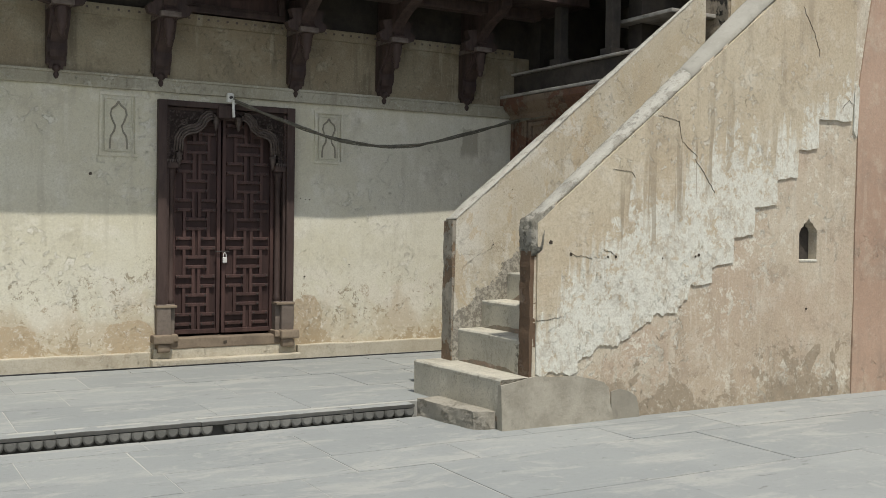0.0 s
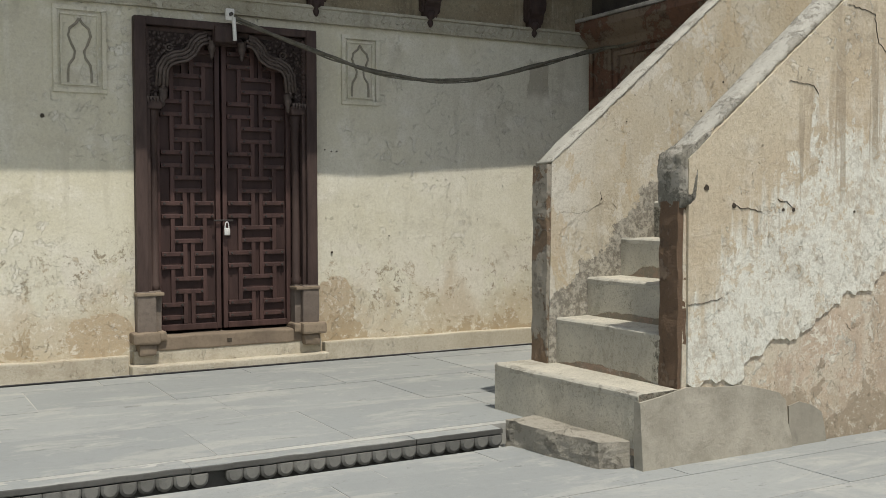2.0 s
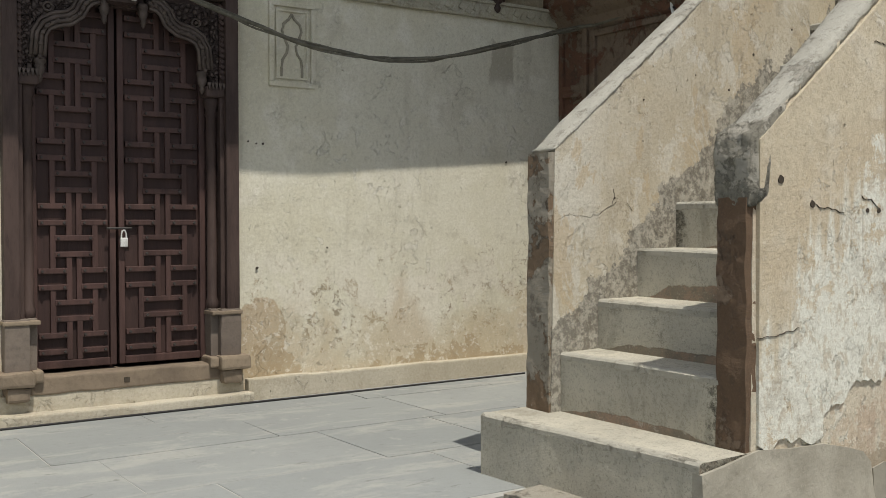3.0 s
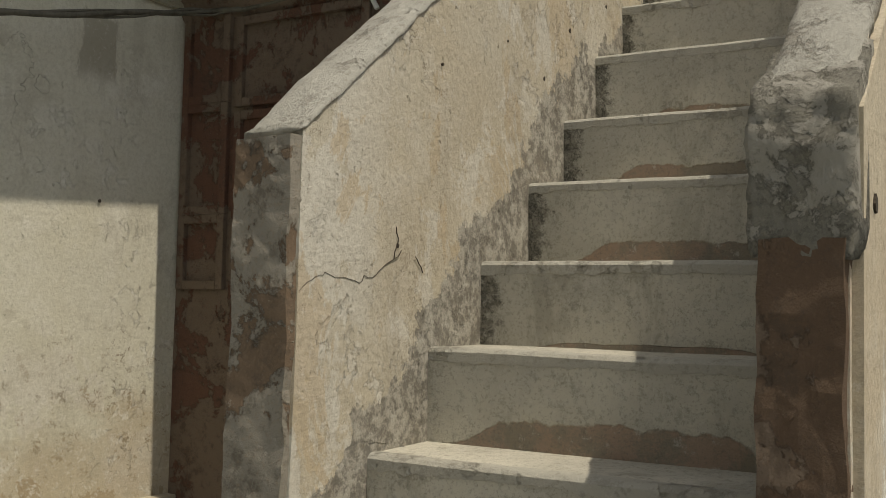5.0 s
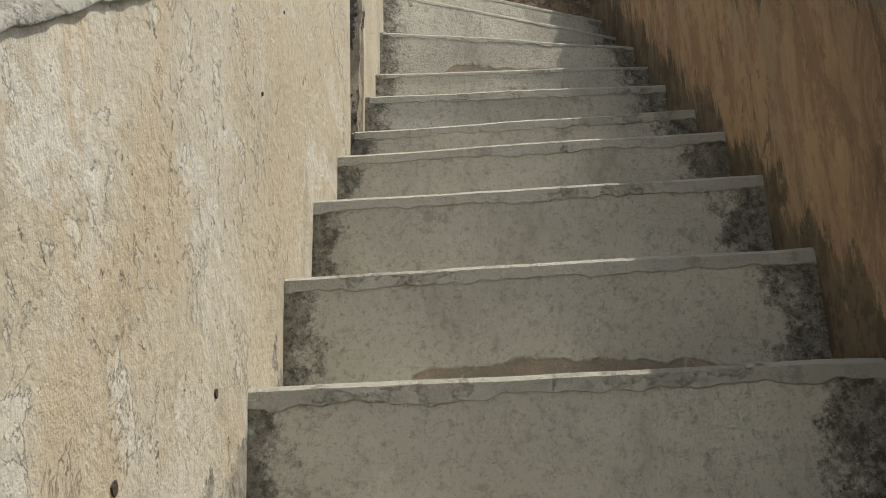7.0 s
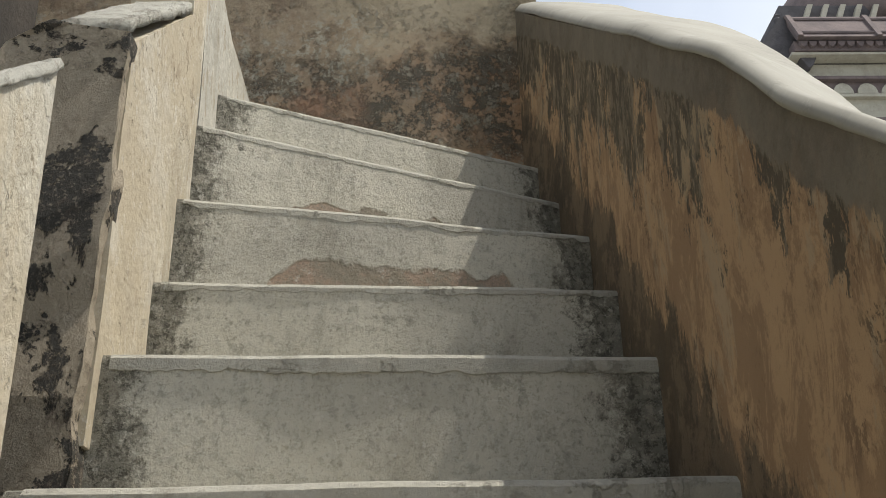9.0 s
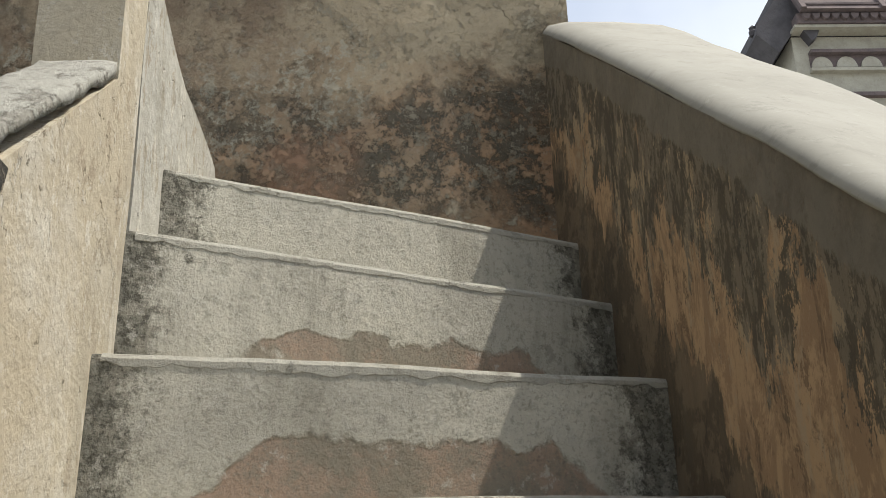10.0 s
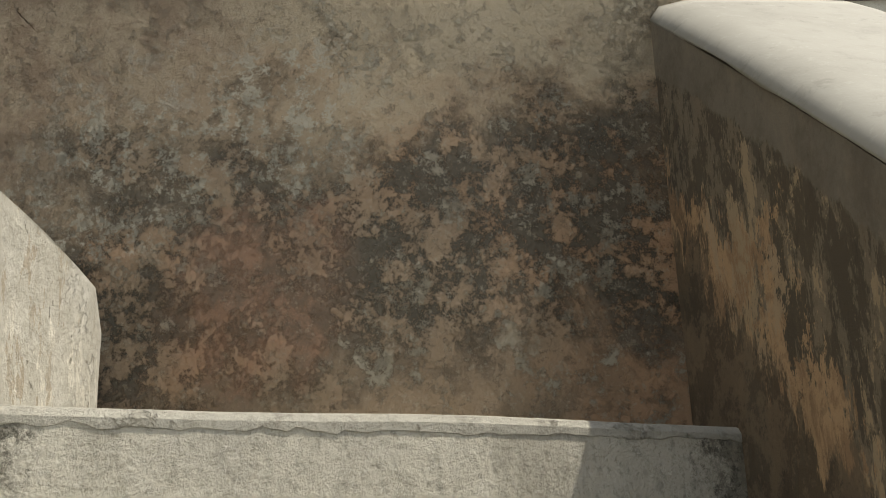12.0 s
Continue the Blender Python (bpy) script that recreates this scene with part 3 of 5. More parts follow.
M_LEAF = simple("door_wood", (0.088, 0.051, 0.045), (0.050, 0.030, 0.027), 10, 0.5, 0.004, (1, 1, 0.15))
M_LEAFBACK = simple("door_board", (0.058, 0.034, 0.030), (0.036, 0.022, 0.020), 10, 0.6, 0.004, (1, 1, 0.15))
M_WOODPALE = simple("dusty_wood", (0.17, 0.14, 0.12), (0.10, 0.08, 0.07), 12, 0.8)
M_SCROLL = simple("worn_carved_wood", (0.115, 0.092, 0.08), (0.06, 0.046, 0.04), 14, 0.55)


def carving():
    """Close foliage carving, dusty on the high parts, coloured darker in the hollows."""
    k = Mat("foliage_carving", 0.6)
    leaf = k.cells(38, k.math_vec(k.pos, k.times(k.noise(20, 3, 0.6), 0.05)), 'F1')
    rim = k.cells(38, k.math_vec(k.pos, k.times(k.noise(20, 3, 0.6), 0.05)))
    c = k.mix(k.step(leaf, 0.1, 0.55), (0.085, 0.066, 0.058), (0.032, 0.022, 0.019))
    c = k.mix(k.times(k.step(k.noise(9, 6, 0.7), 0.5, 0.66), 0.5), c, (0.045, 0.031, 0.027))
    return k.done(c, k.math('ADD', k.step(rim, 0.0, 0.12), k.times(k.noise(70, 4, 0.7), 0.2)), 0.010)


M_CARVED = carving()
M_CRACK = simple("crack_shadow_dirt", (0.07, 0.058, 0.045), (0.05, 0.04, 0.03), 20, 0.95)
M_IRON = simple("dark_iron", (0.06, 0.055, 0.05), (0.04, 0.036, 0.034), 20, 0.5, 0.002)
M_BLACK = simple("black_rubber", (0.03, 0.03, 0.03), (0.02, 0.02, 0.02), 20, 0.6, 0.001)
M_GREYLINE = simple("grey_stucco_line", (0.30, 0.28, 0.22), (0.24, 0.22, 0.17), 12, 0.9)
M_SOOT_EDGE = simple("weathered_stone_slab", (0.36, 0.34, 0.31), (0.20, 0.19, 0.17), 5, 0.9)
M_RED = patchy("red_plaster", (0.15, 0.08, 0.054), (0.19, 0.145, 0.105), (0.075, 0.055, 0.042), 0.485, 2.6, 6.0)
M_PINK = plaster("pink_plaster", (0.46, 0.33, 0.25), (0.40, 0.28, 0.21), (0.55, 0.48, 0.38), (0.26, 0.21, 0.17), 0.4, None, 0.3, 7.0)
M_DARKSTONE = simple("dark_stone", (0.07, 0.06, 0.05), (0.04, 0.036, 0.032), 4, 0.9, 0.01)
M_CABLE = simple("cable_sheath", (0.15, 0.14, 0.11), (0.09, 0.085, 0.065), 20, 0.7, 0.002)
M_STEEL = simple("steel", (0.65, 0.65, 0.63), (0.5, 0.5, 0.48), 30, 0.35, 0.001)
M_WHITE = simple("white_plastic", (0.72, 0.72, 0.68), (0.6, 0.6, 0.56), 15, 0.5, 0.001)
M_TOWER = simple("weathered_sandstone", (0.17, 0.135, 0.13), (0.115, 0.095, 0.095), 2, 0.9, 0.02)
# darker tower stone: the shade of the side faces is put into the colour
M_TOWERSHADE = simple("shaded_tower_stone", (0.10, 0.095, 0.10), (0.07, 0.066, 0.07), 2, 0.9, 0.02)
M_TOWERPALE = simple("pale_tower_plaster", (0.42, 0.40, 0.33), (0.34, 0.32, 0.26), 2, 0.9, 0.02)


# ---- mesh tools ----
def thing(name, label="", category="", kind="", group=""):
    return tagged(new(name), label, category, group, kind)


def part(name, bm, material, parent=None, label="", smooth=False):
    me = bpy.data.meshes.new(name)
    bmesh.ops.recalc_face_normals(bm, faces=bm.faces)
    bm.to_mesh(me)
    bm.free()
    for p in me.polygons:
        p.use_smooth = smooth
    me.materials.append(material)
    ob = new(name, me)
    ob.parent = parent
    return tagged(ob, label)


def loft(rings, closed=True, caps=True, uv=None, bm=None):
    """Quads between successive rings of points."""
    bm = bm or bmesh.new()
    rows = [[bm.verts.new(p) for p in ring] for ring in rings]
    n = len(rows[0])
    layer = bm.loops.layers.uv.new("UVMap") if uv else None
    for i in range(len(rows) - 1):
        for j in range(n if closed else n - 1):
            q = (j + 1) % n
            f = bm.faces.new((rows[i][j], rows[i][q], rows[i + 1][q], rows[i + 1][j]))
            if uv:
                for lo, (a, b) in zip(f.loops, ((i, j), (i, q), (i + 1, q), (i + 1, j))):
                    lo[layer].uv = uv(a, b)
    if caps and closed:
        bm.faces.new(rows[0][::-1])
        bm.faces.new(rows[-1])
    return bm


def box(x0, x1, y0, y1, z0, z1, bevel=0.0, bm=None):
    bm = bm or bmesh.new()
    made = bmesh.ops.create_cube(bm, size=1.0, matrix=Matrix.Translation(((x0 + x1) / 2, (y0 + y1) / 2, (z0 + z1) / 2)) @ Matrix.Diagonal((x1 - x0, y1 - y0, z1 - z0, 1)))
    if bevel:
        edges = {e for v in made["verts"] for e in v.link_edges}
        bmesh.ops.bevel(bm, geom=list(edges), offset=bevel, segments=2, affect='EDGES', profile=0.6)
    return bm


def wob(p, amp, scale=3.0, seed=0.0):
    """A small push of a point, by noise."""
    q = Vector(p) * scale + Vector((seed, seed * 2.3, -seed))
    return Vector(p) + Vector((noise.noise(q), noise.noise(q + Vector((31, 0, 0))), noise.noise(q + Vector((0, 57, 0))))) * amp


def cut_up(bm, size, amp, scale=3.0, seed=0.0):
    """Splits long edges and roughens the surface."""
    for _ in range(7):
        long = [e for e in bm.edges if e.calc_length() > size]
        if not long:
            break
        bmesh.ops.subdivide_edges(bm, edges=long, cuts=1, use_grid_fill=True)
    for v in bm.verts:
        v.co = wob(v.co, amp, scale, seed)
    return bm


def lump(bm, size, amp, scale=8.0, seed=0.0):
    """Fine splitting and two scales of noise, for broken masonry."""
    cut_up(bm, size, amp, scale, seed)
    for v in bm.verts:
        v.co = wob(wob(v.co, amp * 0.5, scale * 2.7, seed + 3), amp * 0.3, scale * 7, seed + 5)
    return bm


def tube(points, r, sides=8, bm=None):
    rings = []
    for i, p in enumerate(points):
        a, b = Vector(points[max(i - 1, 0)]), Vector(points[min(i + 1, len(points) - 1)])
        d = (b - a).normalized()
        u = d.cross(Vector((0.13, 0.3, 1))).normalized()
        w = d.cross(u)
        rings.append([Vector(p) + (u * math.cos(2 * math.pi * k / sides) + w * math.sin(2 * math.pi * k / sides)) * r for k in range(sides)])
    return loft(rings, bm=bm)


def prism(poly, axis, lo, hi, bm=None):
    """A flat outline, pushed along one axis from lo to hi. The outline's two numbers are the other axes in order."""
    def at(p, v):
        return {'x': (v, p[0], p[1]), 'y': (p[0], v, p[1]), 'z': (p[0], p[1], v)}[axis]
    bm = bm or bmesh.new()
    a, b = [bm.verts.new(at(p, lo)) for p in poly], [bm.verts.new(at(p, hi)) for p in poly]
    bm.faces.new(a)
    bm.faces.new(b[::-1])
    for i in range(len(poly)):
        q = (i + 1) % len(poly)
        bm.faces.new((a[i], a[q], b[q], b[i]))
    return bm


def turned(profile, sides=14, centre=(0, 0), bm=None):
    """A turned shape from (radius, z) pairs."""
    return loft([[(centre[0] + r * math.cos(2 * math.pi * k / sides), centre[1] + r * math.sin(2 * math.pi * k / sides), z) for k in range(sides)] for r, z in profile], bm=bm)


# ---- plan ----
WALL_Y = 9.92          # face of the wall with the door
STEP_UP = 0.09         # the platform before it
KERB_Y = 7.36
BALCONY = 0.945
RED_X = 6.22           # face of the red wing
BACK_X = 8.15          # wall at the head of the stairs
R_OUT, R_IN, L_IN, L_OUT = 6.69, 6.804, 7.618, 7.742
END_X = 7.44           # where the old wall meets the pink bay


RIGHT_LINE = ((4.0, 1.17), (4.27, 1.385), (5.5, 2.355), (6.43, 3.085), (6.6, 3.25), (7.0, 3.605), (7.38, 3.93), (7.81, 4.30), (8.22, 4.645), (8.4, 4.80))
RIGHT_TILT = ((4.0, 0.0), (4.5, 0.0), (5.5, 0.052), (5.9, 0.087), (6.2, 0.116), (6.6, 0.130), (6.8, 0.108), (7.06, 0.092), (7.3, 0.070), (7.8, 0.035), (8.4, 0.025))
LEFT_TILT = ((4.0, 0.0), (4.5, 0.0), (5.9, 0.035), (6.4, 0.055), (6.65, 0.065))


def along(line, x):
    for (a, p), (b, q) in zip(line, line[1:]):
        if x <= b:
            return p + (q - p) * (x - a) / (b - a)
    return line[-1][1]


def right_top(x):
    return along(RIGHT_LINE, x)


def tilt(x, line=RIGHT_TILT):
    """How much higher the walls stand on the stair's side."""
    return along(line, x)


def bend(x):
    """How far the stair side of the right wall swells inward at its head."""
    return 0.05 * max(0.0, min(1.0, (x - 7.45) / 0.7)) ** 2


def left_top(x):
    return 1.40 + 0.782 * (x - 4.21) + max(0.0, x - 4.4) * 0.012


# ---- ground and enclosing walls ----
tagged(part("ground", cut_up(box(-40, 40, -40, 60, -0.5, -0.02), 8.0, 0.0), M_JOINT), "bare mortar bed of the courtyard", "ground", kind="structure")
floor = tagged(part("floor", box(-9, 10, -7.0, KERB_Y - 0.02, -0.3, 0.0012), M_JOINT), "courtyard floor of pale grey stone slabs", "floor", kind="structure")
platform = tagged(part("pavement", box(-9, 7.9, KERB_Y + 0.10, WALL_Y + 0.2, -0.3, STEP_UP + 0.0012), M_JOINT), "raised walk of worn grey stone slabs", "pavement", kind="structure")

bm = box(-9, 2.64, WALL_Y, WALL_Y + 0.45, 0, 2.54)
box(3.765, RED_X + 0.3, WALL_Y, WALL_Y + 0.45, 0, 2.54, bm=bm)
box(2.64, 3.765, WALL_Y, WALL_Y + 0.45, 2.33, 2.54, bm=bm)
tagged(part("wall_north", cut_up(bm, 0.35, 0.008, 1.5, 4), M_FACADE), "cream lime-plastered wall, stained and flaking", "wall", kind="structure")
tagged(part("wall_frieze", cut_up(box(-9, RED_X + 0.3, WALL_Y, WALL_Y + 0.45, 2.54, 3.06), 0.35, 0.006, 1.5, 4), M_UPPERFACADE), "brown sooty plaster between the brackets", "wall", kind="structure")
tagged(part("wall_upper", box(-9, RED_X + 0.3, WALL_Y + 0.03, WALL_Y + 0.45, 3.06, 6.5), M_DARKSTONE), "dark upper wall under the balcony", "wall", kind="structure")
tagged(part("wall_south", box(-9.4, 10.4, -7.4, -7.0, -0.3, 4.2), M_FACADE), "plain plastered courtyard wall", "wall", kind="structure")
tagged(part("wall_west", box(-9.4, -9.0, -7.0, 10.4, -0.3, 4.2), M_FACADE), "plain plastered courtyard wall", "wall", kind="structure")
tagged(part("wall_east", box(10.0, 10.4, -7.0, 6.0, -0.3, 4.2), M_PINK), "plain pink plastered courtyard wall", "wall", kind="structure")

# ---- the staircase ----
stairs = thing("staircase", "weathered masonry staircase with plastered side walls", "staircase")
TREADS = [(3.95, 4.005, 0.335), (4.233, 4.233, 0.575), (4.438, 4.438, 0.78), (4.666, 4.666, 0.985), (4.90, 4.90, 1.185), (5.152, 5.14, 1.405), (5.376, 5.37, 1.61), (5.608, 5.605, 1.845),
          (5.833, 5.833, 2.06), (6.033, 6.033, 2.284), (6.24, 6.245, 2.503), (6.485, 6.485, 2.714), (6.732, 6.737, 2.90), (6.992, 7.04, 3.142), (7.223, 7.285, 3.348), (7.322, 7.52, 3.56), (7.421, 7.824, 3.783), (7.632, 8.036, 3.99)]


PATCH = (0.01, 0.7, 0.7, 1.2, 0.3, 1.2, 1.2, 1.1, 0.6, 1.3, 0.3, 0.9, 0.2, 0.3, 0.4, 2.0, 1.9, 1.3)


def step_piece(index):
    xl, xr, z = TREADS[index]
    zb = TREADS[index - 1][2] if index else 0.09
    nl, nr = (TREADS[index + 1][0], TREADS[index + 1][1]) if index + 1 < len(TREADS) else (BACK_X + 0.02, BACK_X + 0.02)
    y0, y1 = (R_IN - 0.02, L_IN + 0.02)
    if index == 0:
        y0, y1 = R_OUT - 0.005, 7.77
    rings = []
    count = 44
    for i in range(count):
        f = i / (count - 1)
        y = y0 + (y1 - y0) * f
        x, nx = xr + (xl - xr) * f, max(nr + (nl - nr) * f, xr + (xl - xr) * f + 0.04) + 0.03
        w = noise.noise((index * 7.1, y * 5, 0)) * 0.004
        q = noise.noise((index * 3.3, y * 16, 4)) * 0.009 + noise.noise((index * 3.3, y * 45, 4)) * 0.004
        dz = noise.noise((index * 5.7, y * 3, 9)) * 0.004
        lip = 0.024 + q
        rings.append([(x - 0.0005 + w, y, zb - 0.03), (x - 0.0005 + w, y, zb + 0.05), (x - 0.001 + w, y, z - lip - 0.006), (x - 0.001 + w, y, z - lip), (x - 0.0005 + w, y, z - 0.010 + dz), (x + 0.003 + w, y, z - 0.003 + dz),
                      (x + 0.012 + w, y, z + dz), ((x + nx) / 2, y, z + 0.002 + dz), (nx, y, z + 0.004 + dz * 0.3), (nx, y, zb - 0.03)])
    inset = 0.25 if index == 0 else 0.07 if index < 4 else 0.0
    ups = [-0.03, 0.05, z - zb - 0.03, z - zb - 0.02, z - zb - 0.01, z - zb, z - zb + 0.02, z - zb + 0.1, z - zb + 0.2, 0.5]
    return part("step", loft(rings, uv=lambda i, j: (inset + (0.84 - 2 * inset) * i / (count - 1), ups[j] / PATCH[index])), M_STEP, stairs)


def nosing(index):
    """The pale screed lip along a step's edge, broken along its lower line."""
    xl, xr, z = TREADS[index]
    y0, y1 = (R_IN + 0.0, L_IN) if index else (R_OUT - 0.004, 7.768)
    rings = []
    count = 110
    for i in range(count):
        f = i / (count - 1)
        y = y0 + (y1 - y0) * f
        g = (y - R_IN + 0.02) / (L_IN - R_IN + 0.04) if index else f
        x = xr + (xl - xr) * g + noise.noise((index * 7.1, y * 5, 0)) * 0.004
        dz = noise.noise((index * 5.7, y * 3, 9)) * 0.004 + noise.noise((index * 2.7, y * 14, 3)) * 0.001
        low = (0.027 if index < 14 else 0.016) + (0.006 if index < 14 else 0.003) * noise.noise((index * 3.3, y * 7, 4)) + 0.006 * noise.noise((index * 3.3, y * 37, 6)) + 0.003 * noise.noise((index * 3.3, y * 90, 8))
        o = (0.0034 if index < 14 else 0.0022) + (0.0016 if index < 14 else 0.0008) * noise.noise((index * 1.9, y * 9, 2))
        rings.append([(x + 0.002, y, z - low - 0.002), (x - o, y, z - low), (x - o, y, z - 0.008 + dz), (x + 0.005, y, z - 0.0005 + dz), (x + 0.013, y, z + 0.002 + dz), (x + 0.03, y, z + 0.003 + dz), (x + 0.05, y, z - 0.002 + dz)])
    part("nosing", loft(rings), M_NOSE, stairs)


for i in range(len(TREADS)):
    step_piece(i)
    nosing(i)


def side_wall(name, x0, x1, ya, yb, top, foot, material, label, dx=0.12, seed=0.0, batter=0.0, high=(0, 0), slant=RIGHT_TILT, swell=False):
    """An upright wall with a sloping top, its faces gently uneven; UV v = metres below the top."""
    n = max(2, int((x1 - x0) / dx))
    rows = 14
    rings, depth = [], []
    for i in range(n + 1):
        x = x0 + (x1 - x0) * i / n
        b = foot(x)
        ring = []
        for side, y in ((0, ya), (1, yb)):
            t = top(x) + high[side] * tilt(x, slant)
            for j in range(rows):
                f = j / (rows - 1)
                f = f if side == 0 else 1 - f
                z = b + (t - b) * f
                lean = batter * (1 - f)
                dy = noise.noise((x * 1.6 + seed, z * 1.6, side * 9)) * 0.006 + noise.noise((x * 6 + seed, z * 6, side * 9)) * 0.0025
                ring.append((x - (lean if i == 0 else 0), y + dy + (bend(x) if swell and side else 0) - (lean * 0.3 if side == 0 else -lean * 0.3), z))
        rings.append(ring)
        depth.append([top(x) + high[0] * tilt(x, slant) - p[2] for p in ring])
    return part(name, loft(rings, uv=lambda i, j: (i * dx, depth[i][j])), material, stairs, label, smooth=False)


def coping(name, x0, x1, ya, yb, top, label, rise=0.032, seed=0.0, over=0.005, material=M_COPING, high=(0, 0), spread=0.0, skirt=0.004, slant=RIGHT_TILT, ragged=0.0, blunt=True):
    """A cement cap along a sloping wall top, its lower edges ragged; high = which sides stand higher."""
    n = max(3, int((x1 - x0) / (0.012 if ragged else 0.03)))
    rings = []
    for i in range(n + 1):
        x = x0 + (x1 - x0) * i / n
        t = top(x)
        ring = []
        e1 = noise.noise((x * 9, seed, 1)) * 0.012 + noise.noise((x * 30, seed, 1)) * 0.008
        e2 = noise.noise((x * 9, seed, 7)) * 0.012 + noise.noise((x * 30, seed, 7)) * 0.008
        end = min(1.0, 0.2 + (x - x0) * 6.6) if blunt else 1.0
        wide = spread * min(1.0, max(0.0, (x - 6.4) / 0.8))
        down = -skirt + e2 * 0.35
        for f, h in ((0, (down if high[0] else -0.018 + e1)), (0, 0.0), (0.04, 0.55), (0.16, 0.9), (0.5, 1.0), (0.84, 0.9), (0.96, 0.55), (1, 0.0), (1, (down if high[1] else -0.018 + e2))):
            y = ya - over - wide + (yb + (bend(x) if spread else 0) - ya + 2 * over + wide) * f
            z = t + (h if h <= 0 else h * (rise + 0.05 * wide) * end) + (0.05 * wide * (1 - f)) + (0.022 * (1 - f) * max(0.0, min(1.0, (x - 6.2) / 0.5, (7.9 - x) / 0.6)) if spread else 0.0) + (high[0] * (1 - f) + high[1] * f) * tilt(x, slant) + noise.noise((x * 4, y * 8, seed)) * 0.006
            if ragged:
                rim = 1.0 if f < 0.1 or f > 0.9 else 0.35
                z += ragged * rim * (noise.noise((x * 40, f * 9, seed)) * 0.004 + noise.noise((x * 17, f * 5, seed)) * 0.004)
                y += ragged * rim * noise.noise((x * 33, f * 7, seed + 4)) * 0.004
            ring.append((x - (0.01 if i == 0 and blunt else 0), y + noise.noise((x * 6, f * 3, seed)) * 0.004, z))
        rings.append(ring)
    return part(name, loft(rings), material, stairs, label, smooth=True)


for xa, xb, head, base, lean in ((4.265, 6.80, right_top, lambda x: -0.02, 0.02), (6.80, 7.01, lambda x: 1.10, lambda x: -0.02, 0), (6.80, 7.01, right_top, lambda x: 1.44, 0), (7.01, BACK_X, right_top, lambda x: -0.02, 0)):
    side_wall("parapet_wall", xa, xb, R_OUT, R_IN - 0.004, head, base, M_STAIRWALL, "brown plastered side wall under a lime coat", seed=1, batter=lean, high=(0, 1 if head == right_top else 0))
side_wall("parapet_lining", 4.275, 5.25, R_IN - 0.003, R_IN + 0.012, lambda x: right_top(x) - 0.005, lambda x: 0.1, M_NEWEL, "bare brown mortar lining", seed=2, high=(1, 1))
side_wall("parapet_lining", 5.25, BACK_X, R_IN - 0.003, R_IN + 0.012, lambda x: right_top(x) - 0.005, lambda x: 0.1, M_RIGHT_IN, "scoured orange render blackened under the coping", seed=2, high=(1, 1), swell=True)
coping("coping", 4.26, 5.62, R_OUT, R_IN + 0.012, right_top, "pale rough cement coping with broken edges", seed=3, over=0.003, material=M_COPINGROUGH, high=(0, 1), ragged=1.0)
coping("coping", 5.62, BACK_X, R_OUT, R_IN + 0.012, right_top, "smooth pale cement coping", seed=3, over=0.002, high=(0, 1), spread=0.18, blunt=False)
side_wall("parapet_wall", 4.205, 6.655, L_IN, L_OUT, left_top, lambda x: 0.0, M_LEFTWALL, "tan plastered side wall with a grey cement skirting", seed=5, batter=0.03, high=(1, 0), slant=LEFT_TILT)
coping("coping", 4.20, 6.66, L_IN, L_OUT, left_top, "pale cement coping with broken edges", rise=0.024, seed=6, over=0.003, material=M_COPINGROUGH, high=(1, 0), slant=LEFT_TILT, ragged=1.0)

# the upper coat of plaster on the outer side, broken off along an old stair line
COAT = [(4.275, 0.36), (4.6, 0.345), (4.68, 0.46), (4.85, 0.52), (5.02, 0.55), (5.2, 0.66), (5.33, 0.72), (5.5, 0.74), (5.62, 0.83), (5.65, 0.925), (5.86, 0.945), (5.862, 1.071), (6.075, 1.09), (6.081, 1.282),
        (6.29, 1.31), (6.295, 1.512), (6.53, 1.54), (6.533, 1.732), (6.755, 1.76), (6.76, 1.974), (6.98, 1.995), (6.984, 2.223), (7.375, 2.233), (7.40, 2.53)]
edge = []
for (xa, za), (xb, zb) in zip(COAT, COAT[1:]):
    for f in range(9):
        x, z = xa + (xb - xa) * f / 9, za + (zb - za) * f / 9
        torn = 0.05 if x < 5.66 else 0.016
        edge.append((x + noise.noise((x * 14, z * 14, 2)) * torn * 0.6, z + noise.noise((x * 11, z * 11, 7)) * torn + noise.noise((x * 45, z * 45, 7)) * torn * 0.4))
edge.append(COAT[-1])
tops = [(7.40 - (7.40 - 4.275) * f / 24, right_top(7.40 - (7.40 - 4.275) * f / 24) - 0.02) for f in range(25)]
part("plaster_coat", prism(edge + tops, 'y', R_OUT - 0.016, R_OUT + 0.002), M_COAT, stairs, "streaked lime coat broken off in steps")
part("pilaster", cut_up(prism([(7.40, 2.16), (7.395, 2.54), (7.43, 2.55), (7.46, 2.5), (7.44, 2.1)], 'y', R_OUT - 0.02, R_OUT + 0.01), 0.12, 0.008, 6, 2), M_COAT, stairs, "worn plaster strip at the wall's end")

